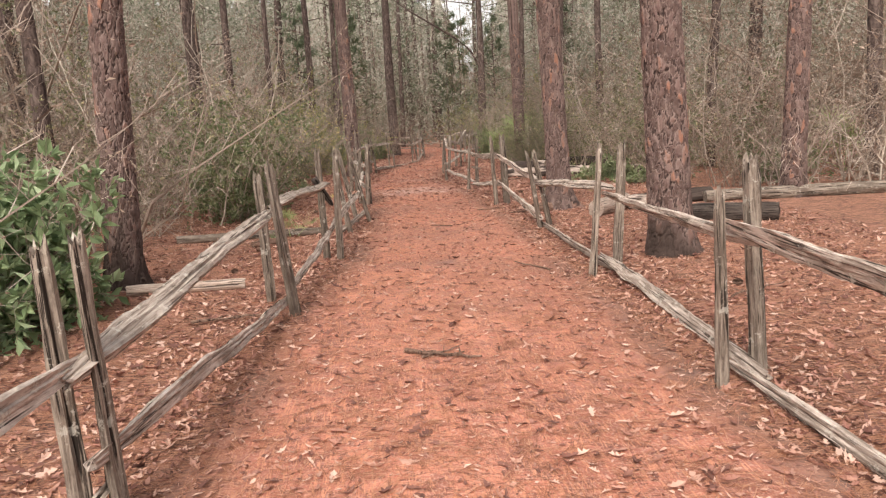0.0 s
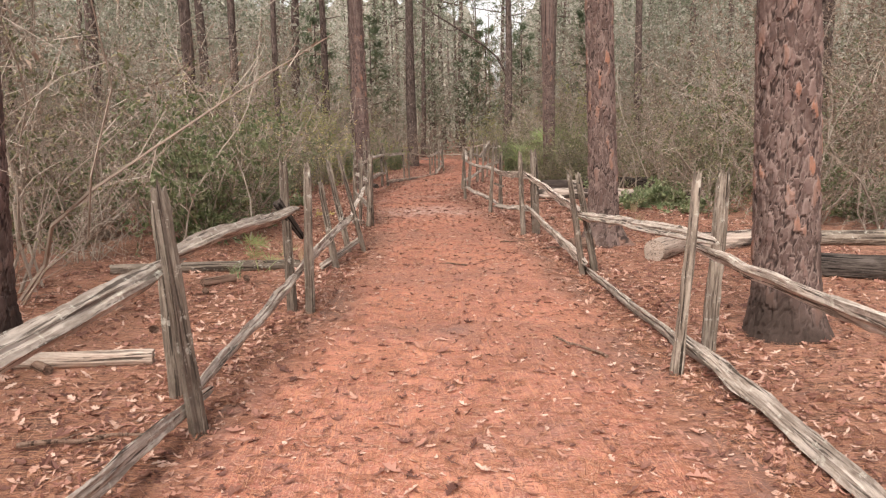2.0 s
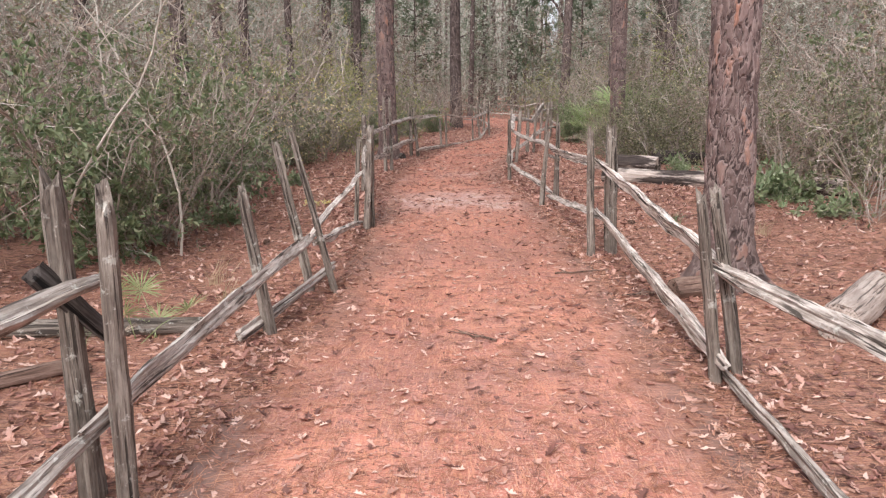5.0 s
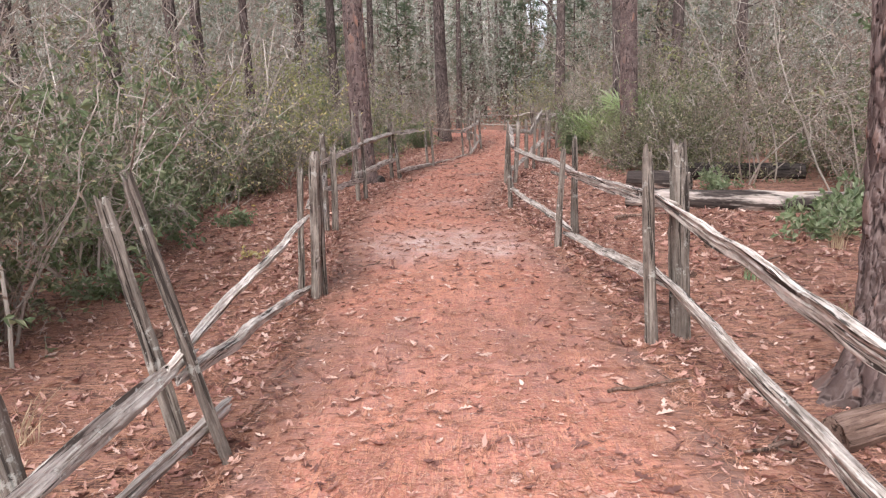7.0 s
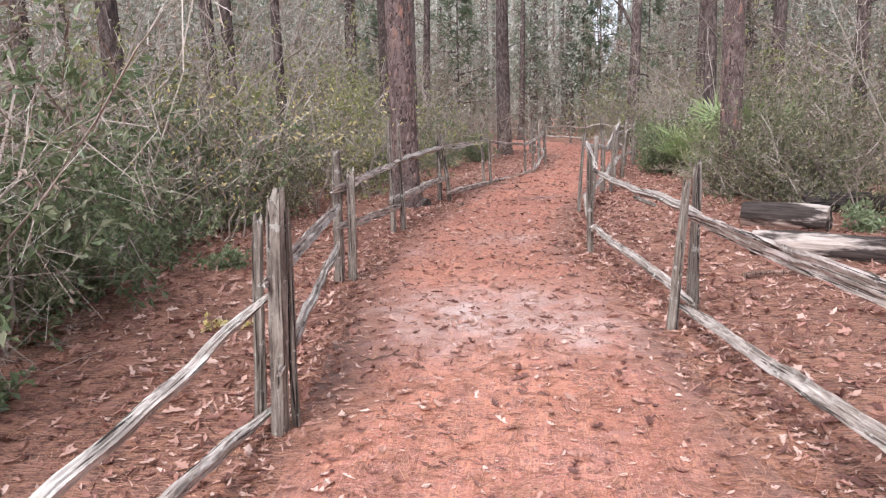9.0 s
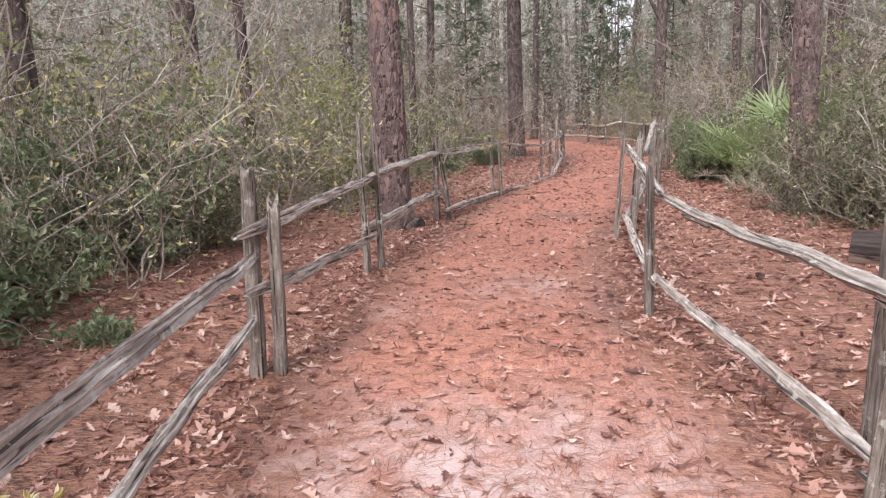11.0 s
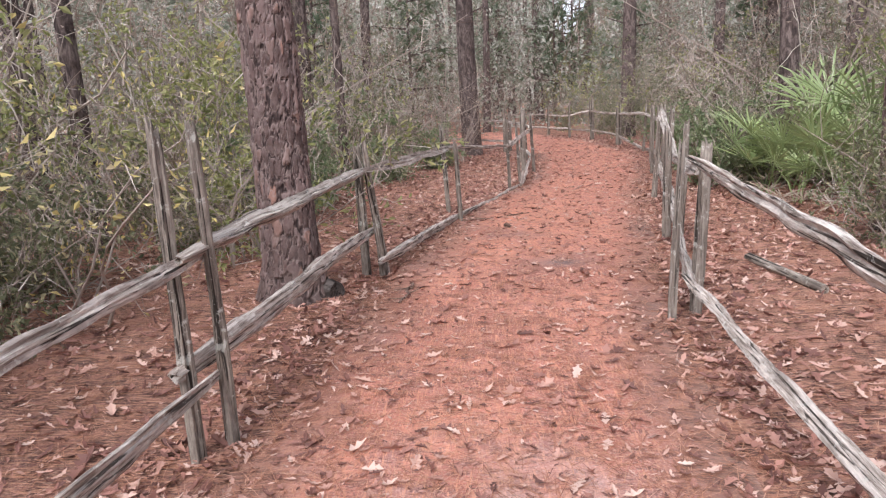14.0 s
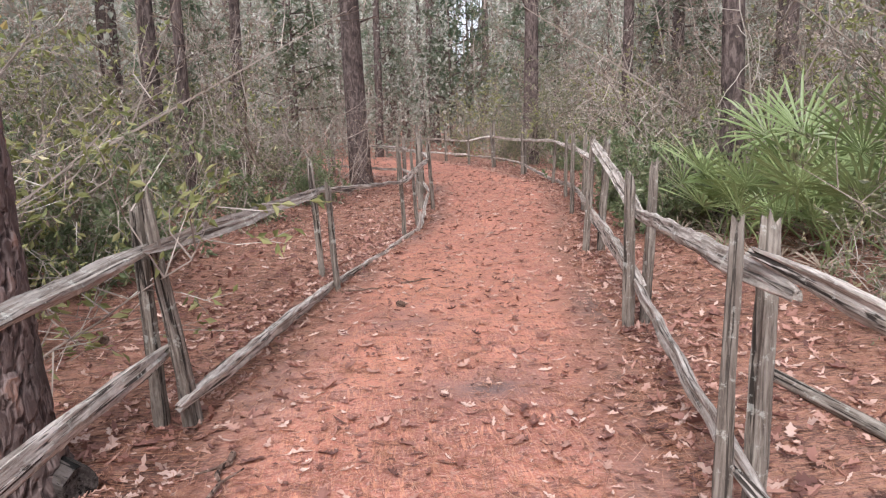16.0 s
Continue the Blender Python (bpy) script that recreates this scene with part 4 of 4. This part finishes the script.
for _ in range(210000):
    if r.random() < 0.6:
        y = r.uniform(3, 58)
        x = line(BRUSH_L, y) - r.uniform(4, 17) if r.random() < 0.5 else line(BRUSH_R, y) + r.uniform(4, 17)
        if y > 44:
            x = r.uniform(-14, 22)
    else:
        x, y = far_spot(5, 95)
    n = noise.noise((x * 0.2, y * 0.2, 9)) * 0.5 + 0.5
    p = Vector((x, y, r.random() ** 1.05 * (4 + (14 if y > 40 else 9) * n)))
    if y > 38 and p.z > 3.5 and abs(x - 0.6 - (y - 15) * 0.142) < 0.022 * (y - 15):
        continue
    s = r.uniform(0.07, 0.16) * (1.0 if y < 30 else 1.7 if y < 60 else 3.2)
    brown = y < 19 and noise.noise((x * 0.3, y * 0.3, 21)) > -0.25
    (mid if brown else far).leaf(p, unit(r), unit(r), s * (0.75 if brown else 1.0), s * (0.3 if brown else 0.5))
# the haze over this foliage is put into its leaf colour
tagged(new("far_foliage", far.mesh("far_foliage", HAZE_LEAF)), "distant understorey foliage in a haze-paled grey-green", "foliage", kind="stuff")
tagged(new("withered_foliage", mid.mesh("withered_foliage", WITHERED)), "withered taupe-brown leaves hanging in the understorey", "foliage", kind="stuff")


# the edge of sight: woods closing in all round
def backdrop_mat():
    m = Mat("hazed_far_woods", 0.95, 0.1)
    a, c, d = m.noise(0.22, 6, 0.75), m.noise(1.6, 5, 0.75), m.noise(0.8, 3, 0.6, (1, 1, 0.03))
    # pale grey-green tones carry the mist of distance in the wall's own colour
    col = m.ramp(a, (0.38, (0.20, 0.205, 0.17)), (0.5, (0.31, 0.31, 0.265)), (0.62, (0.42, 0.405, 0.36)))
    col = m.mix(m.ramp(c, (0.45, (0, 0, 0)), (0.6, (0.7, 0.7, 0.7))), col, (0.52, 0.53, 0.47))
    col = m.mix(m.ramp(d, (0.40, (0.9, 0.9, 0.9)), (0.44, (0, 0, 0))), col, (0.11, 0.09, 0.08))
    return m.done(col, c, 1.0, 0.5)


g, n = Geo(), 900
for k in range(n + 1):
    u = 2 * math.pi * k / n
    rad = 122 + 3 * noise.noise((math.cos(u) * 20, math.sin(u) * 20, 0))
    x, y = 3 + rad * math.cos(u), 25 + rad * math.sin(u)
    gap = math.exp(-((x - 19.0) / 4.5) ** 2) if y > 100 else 0.0
    top = 27 - 18 * gap + 4 * noise.noise((math.cos(u) * 9, math.sin(u) * 9, 4)) + 4 * noise.noise((math.cos(u) * 60, math.sin(u) * 60, 1)) + r.uniform(-1.5, 1.5)
    g.v += [Vector((x, y, -2)), Vector((x, y, 6)), Vector((x, y, top))]
for k in range(n):
    for j in (0, 1):
        o = 3 * k + j
        g.f.append((o, o + 3, o + 4, o + 1))
tagged(new("backdrop", g.mesh("backdrop", backdrop_mat())), "distant wall of pine woods painted a hazy pale grey-green", "woods", kind="structure")


# ---- palmettos ----
def palm_frond(seed, stalk, reach, blades, mat=None):
    r = random.Random(seed)
    g, st = Geo(), Geo()
    top = Vector((0, stalk * 0.35, stalk * 0.94))
    st.tube([(0, 0, -0.1), (0, stalk * 0.12, stalk * 0.5), top], [0.011, 0.009, 0.007], 5)
    sag = [r.random() for _ in range(5)]
    out = Vector((0, 0.55, 0.83)).normalized()
    across = Vector((1, 0, 0))
    nor = across.cross(out)
    g.v.append(top)
    for k in range(blades):
        a = radians(-142 + 284 * k / (blades - 1) + r.uniform(-5, 5))
        w = (out * math.cos(a) + across * math.sin(a) + nor * (0.22 + 0.25 * abs(math.sin(a)) + r.uniform(-0.12, 0.12))).normalized()
        ln = reach * (0.82 + 0.18 * math.cos(a)) * r.uniform(0.78, 1.08)
        side = w.cross(nor).normalized()
        drop = Vector((0, 0, -1))
        at = len(g.v)
        wd = 0.0108 * reach / 0.5
        for q, h in ((0.4, 1.0), (0.75, 0.75), (1.0, 0.05)):
            c = top + w * ln * q + drop * ln * (0.10 + 0.14 * sag[k % 5]) * q ** 3
            g.v += [c - side * wd * h, c + nor * wd * 0.45 * h, c + side * wd * h]
        g.f += [(0, at, at + 1), (0, at + 1, at + 2)]
        for i in range(2):
            for j in (0, 1):
                o = at + i * 3 + j
                g.f.append((o, o + 1, o + 4, o + 3))
    return st.mesh("stalk", mat or PALM), g.mesh("blade", mat or PALM)


FRONDS = [palm_frond(s, a, b, n) for s, a, b, n in ((1, 0.65, 0.62, 24), (2, 0.9, 0.68, 26), (3, 1.15, 0.7, 26), (4, 0.5, 0.58, 22))]

DEAD_FROND = palm_frond(9, 0.55, 0.5, 16, DEAD_PALM)


def palmetto(x, y, n, size, label):
    t = thing("palmetto", x, y, height(x, y), label, "palmetto", "palmettos beside the path")
    for k in range(n):
        st, bl = FRONDS[rng.choices(range(4), (3, 4, 2, 2))[0]]
        f = part("frond", bl, t)
        f.rotation_euler = (rng.uniform(-0.85, 0.15), rng.uniform(-.35, .35), k * 2.4 + rng.uniform(-.4, .4))
        f.location = (rng.uniform(-.12, .12), rng.uniform(-.12, .12), 0)
        f.scale = (size,) * 3
        part("stalk", st, f)
    for k in range(n // 3):
        f = part("frond", DEAD_FROND[1], t, "dead drooping brown frond")
        f.rotation_euler = (rng.uniform(-1.35, -1.0), rng.uniform(-.2, .2), k * 2.1 + rng.uniform(0, 6.28))
        f.location = (0, 0, 0.12)
        f.scale = (size * 0.9,) * 3
        part("stalk", DEAD_FROND[0], f)


palmetto(4.4, 25.4, 6, 0.82, "low saw palmetto with fan-shaped green fronds")
palmetto(4.4, 26.2, 6, 0.9, "low saw palmetto at the brush's edge")
palmetto(4.75, 24.9, 8, 1.0, "saw palmetto with glossy fan-shaped green fronds")
palmetto(5.1, 25.6, 8, 1.15, "tall saw palmetto with fan-shaped green fronds")
palmetto(5.5, 24.9, 8, 1.25, "tall saw palmetto behind lower ones")
palmetto(4.9, 26.5, 7, 1.05, "saw palmetto standing at the wood's edge")
palmetto(6.2, 26.2, 7, 1.2, "saw palmetto deep in the brush")
palmetto(9.8, 14.6, 9, 1.0, "saw palmetto at the edge of the brush")
palmetto(-1.35, 10.1, 5, 0.3, "small green palmetto seedling in pine straw")


# ---- logs ----
def log(x0, y0, x1, y1, d, mat, label, z=None, sides=18):
    a = Vector((x0, y0, height(x0, y0) + d * 0.42 if z is None else z))
    b = Vector((x1, y1, height(x1, y1) + d * 0.40 if z is None else z))
    ln = (b - a).length
    g = Geo()
    n = max(6, int(ln / 0.12))
    sd = rng.uniform(0, 50)
    for i in range(n + 1):
        for k in range(sides):
            u = 2 * math.pi * k / sides
            q = (math.cos(u), math.sin(u), ln * i / n)
            e = d / 2 * (1 + 0.16 * noise.noise((q[0] * 1.5, q[1] * 1.5, q[2] * 1.4 + sd)) + 0.06 * noise.noise((q[0] * 5, q[1] * 5, q[2] * 5 + sd)))
            if i in (0, n):
                e *= 0.93
            g.v.append((e * q[0], e * q[1], q[2] + (0.02 * noise.noise((q[0] * 3, q[1] * 3, sd)) if i in (0, n) else 0)))
    for i in range(n):
        for k in range(sides):
            g.f.append((i * sides + k, i * sides + (k + 1) % sides, (i + 1) * sides + (k + 1) % sides, (i + 1) * sides + k))
    g.f += [tuple(range(sides))[::-1], tuple(n * sides + k for k in range(sides))]
    ob = new("log", g.mesh("log", mat))
    set_along(ob, a, b, rng.uniform(0, 360))
    return tagged(ob, label, "log", "fallen logs")


log(3.02, 10.15, 3.75, 11.0, 0.27, PALE_WOOD, "short sawn pale log lying in pine straw")
log(3.7, 10.75, 5.2, 11.15, 0.24, BURNT, "grey weathered log with peeling bark behind the fence")
log(5.0, 10.9, 9.0, 10.75, 0.2, POST_WOOD, "long grey weathered log behind the fence")
log(4.1, 9.3, 5.0, 8.75, 0.25, DARK_WOOD, "blackened charred log on pine straw")
log(3.12, 18.0, 6.3, 16.3, 0.28, BURNT, "long half-charred pale log lying on leaf litter")
log(3.58, 19.75, 4.35, 19.2, 0.33, BURNT, "short bleached sawn log with a dark end")
log(-4.5, 18.3, -3.9, 18.45, 0.16, PALE_WOOD, "short pale sawn log lying among the brush")
log(4.6, 20.6, 6.6, 20.3, 0.3, DARK_WOOD, "dark fallen log in brush")
log(-2.5, 6.85, -1.42, 6.95, 0.11, PALE_WOOD, "pale broken branch lying behind the fence")
log(-2.9, 10.0, -0.95, 10.3, 0.12, POST_WOOD, "grey old pole lying beside the fence", )
log(2.76, 22.6, 2.85, 21.5, 0.07, POST_WOOD, "thin fallen branch behind the fence")
log(-0.76, 22.04, -0.55, 21.86, 0.15, DARK_WOOD, "dark rotten stump piece beside a pine foot")
log(-1.75, 9.3, -1.5, 9.55, 0.10, STICK_WOOD, "dark rotten branch piece in pine straw")
log(-2.3, 7.0, -2.0, 6.75, 0.07, STICK_WOOD, "short broken brown branch in pine straw")
log(2.3, 11.15, 2.62, 11.3, 0.16, STICK_WOOD, "knobbly brown root stump beside a pine")


# ---- sticks, leaf litter ----
def stick(x0, y0, x1, y1, d, label):
    g, rr = Geo(), random.Random(int(1000 * x0 + 77 * y0))
    pts = []
    for k in range(8):
        q = k / 7
        x, y = x0 + (x1 - x0) * q + rr.uniform(-.02, .02), y0 + (y1 - y0) * q + rr.uniform(-.03, .03)
        pts.append(Vector((x, y, height(x, y) + 0.025 + d * 0.4)))
    g.tube(pts, [d * (0.5 - 0.3 * k / 7) for k in range(8)], 6, True)
    for k in (2, 4, 5):
        w = Vector((rr.uniform(-1, 1), rr.uniform(-1, 1), 0.1)).normalized()
        g.tube([pts[k], pts[k] + w * 0.12], [d * 0.25, d * 0.1], 5)
    tagged(new("stick", g.mesh("stick", STICK_WOOD)), label, "stick", "sticks on the ground")


for s in [(0.06, 4.5, 0.51, 4.25, 0.035), (0.15, 4.35, 0.4, 4.5, 0.02), (0.9, 10.1, 0.6, 10.25, 0.02), (2.25, 11.2, 1.9, 11.1, 0.03), (1.55, 6.75, 1.3, 7.3, 0.025),
          (0.05, 14.95, -0.15, 14.7, 0.015), (1.5, 11.8, 2.0, 11.95, 0.02), (0.0, 22.1, -0.05, 21.6, 0.03), (0.4, 25.0, 0.75, 25.1, 0.02), (0.9, 25.2, 1.2, 25.35, 0.02),
          (-1.6, 5.6, -1.0, 5.7, 0.03), (2.6, 5.2, 3.2, 5.5, 0.02), (3.0, 14.2, 3.6, 14.5, 0.025), (2.7, 16.9, 3.5, 17.0, 0.05), (-1.8, 18.0, -1.2, 18.5, 0.02), (0.75, 17.4, 1.0, 17.2, 0.012)]:
    stick(*s, "small dry grey stick lying on the ground")

TAN = leaf_mat("dry_tan_grass", (0.0, (0.42, 0.30, 0.19)), (1.0, (0.62, 0.49, 0.34)), rough=0.8)


def tuft(x, y, size, mat, label):
    rr, g = random.Random(int(x * 91 + y * 37)), Geo()
    for _ in range(28):
        u, ln = rr.uniform(0, 6.28), size * rr.uniform(0.6, 1.1)
        way = Vector((math.cos(u), math.sin(u), 0))
        p, pts = Vector((rr.gauss(0, .03), rr.gauss(0, .03), -0.02)), []
        for k in range(4):
            pts.append(p)
            p = p + (way * (0.15 + 0.3 * k) + Vector((0, 0, 1.0 - 0.3 * k))).normalized() * ln / 3
        for k in range(3):
            g.ribbon(pts[k], pts[k + 1], 0.0035 - 0.001 * k, 0.0025 - 0.0008 * k)
    ob = tagged(new("grass_tuft", g.mesh("grass_tuft", mat)), label, "grass", "grass tufts in the litter")
    ob.location = (x, y, height(x, y))


for x, y, s in ((-0.98, 10.75, 0.4), (-1.3, 11.4, 0.3), (3.9, 13.4, 0.3), (4.3, 14.9, 0.35), (3.3, 12.9, 0.22)):
    tuft(x, y, s, TAN, "small tuft of dry tan grass in pine straw")
for x, y, s in ((4.55, 16.4, 0.4), (4.9, 15.2, 0.35), (-1.55, 9.75, 0.28), (3.1, 13.9, 0.25)):
    tuft(x, y, s, BRIGHT, "small tuft of green grass in pine straw")


def cone_mesh():
    rr, g = random.Random(9), Geo()
    for k in range(70):
        q = k / 69
        u = k * 2.4
        rad = 0.024 * math.sin(math.pi * (0.12 + 0.8 * q))
        p = Vector((rad * math.cos(u) * 0.5, rad * math.sin(u) * 0.5, 0.085 * q))
        g.leaf(p, Vector((math.cos(u), math.sin(u), 0.5)).normalized(), Vector((0, 0, 1)), 0.010 + rad * 0.7, 0.016)
    return g.mesh("pine_cone", STICK_WOOD)


CONE = cone_mesh()
for x, y in ((-1.62, 8.9), (-1.35, 9.5), (-1.7, 7.7), (2.9, 5.6), (3.4, 8.6), (2.7, 14.0), (3.2, 15.2), (-1.3, 13.0), (-1.5, 18.4), (2.6, 19.2), (-1.2, 24.0), (0.9, 24.4)):
    c = tagged(new("pine_cone", CONE), "small brown pine cone lying in the litter", "pine cone", "pine cones")
    c.matrix_basis = pose(x, y, height(x, y) + 0.03, 80, 0, rng.uniform(0, 360))

leafy, needles = Geo(), Geo()
r = random.Random(5)
LOBES = ((-0.5, 0.05), (-0.3, 0.5), (-0.18, 0.28), (-0.02, 0.95), (0.1, 0.4), (0.24, 0.8), (0.34, 0.35), (0.5, 0.06))
SHARD = ((-0.5, 0.1), (-0.15, 0.75), (0.15, 0.85), (0.5, 0.08))
for _ in range(125000):
    y = -1 + 43 * r.random() ** 1.5
    a, b = line(LEFT, y), line(RIGHT, y)
    if r.random() < 0.36:
        x = a + (b - a) * (r.random() if r.random() < 0.6 else r.choice((0, 1)) + r.gauss(0, 0.1))
    else:
        x = a - 2.9 * r.random() ** 1.2 if r.random() < 0.45 else b + 3.6 * r.random() ** 1.2
    on = a + 0.25 < x < b - 0.25
    p = Vector((x, y, height(x, y) + (0.022 if on else 0.004) + 0.012 * r.random()))
    s = r.uniform(0.02, 0.055) if r.random() < 0.74 else r.uniform(0.055, 0.1)
    s *= 1.22 if y > 14 else 1.0
    if on:
        s *= r.choice((0.4, 0.55, 0.7, 0.9, 1.1))
    w = unit(r, 0.12 if on else 0.3).normalized()
    up = (Vector((0, 0, 1)) + (0.3 if on else 0.55) * unit(r)).normalized()
    side = w.cross(up).normalized() * s * r.uniform(0.12, 0.36)
    curl, cup = s * r.uniform(-0.1, 0.5), s * r.uniform(-0.05, 0.28)
    outline = LOBES if s > 0.048 else SHARD
    at, n = len(leafy.v), len(outline)
    for q, h in outline:
        mid = p + w * s * q + up * (curl * q * q * 2)
        ja, jb = h * r.uniform(0.7, 1.2), h * r.uniform(0.7, 1.2)
        leafy.v += [mid + side * ja + up * cup * ja, mid, mid - side * jb + up * cup * jb]
    for k in range(n - 1):
        o = at + 3 * k
        leafy.f += [(o, o + 3, o + 4, o + 1), (o + 1, o + 4, o + 5, o + 2)]
tagged(new("leaf_litter", leafy.mesh("leaf_litter", LITTER)), "scattered dry pinkish-brown fallen oak leaves", "leaves", kind="stuff")
for _ in range(95000):
    y = -1 + 43 * r.random() ** 1.4
    a, b = line(LEFT, y), line(RIGHT, y)
    x = r.uniform(a, b) if r.random() < 0.45 else (a - r.uniform(0, 2.4) if r.random() < 0.45 else b + r.uniform(0, 3.0))
    on = a + 0.15 < x < b - 0.15
    z = height(x, y) + (0.022 if on else 0.006)
    u = r.uniform(0, 6.28)
    for _ in range(r.choice((2, 3, 5))):
        p = Vector((x + r.gauss(0, 0.02), y + r.gauss(0, 0.02), z + 0.010 * r.random()))
        v = u + r.gauss(0, 0.35)
        w = Vector((math.cos(v), math.sin(v), r.uniform(-.02, .05)))
        side = Vector((-w.y, w.x, 0)) * r.uniform(0.0009, 0.002)
        needles.v += [p - side, p + side, p + w * r.uniform(0.08, 0.2)]
        at = len(needles.v) - 3
        needles.f.append((at, at + 1, at + 2))
tagged(new("pine_needle_litter", needles.mesh("pine_needle_litter", NEEDLE)), "scattered orange-brown fallen pine needles", "pine needles", kind="stuff")
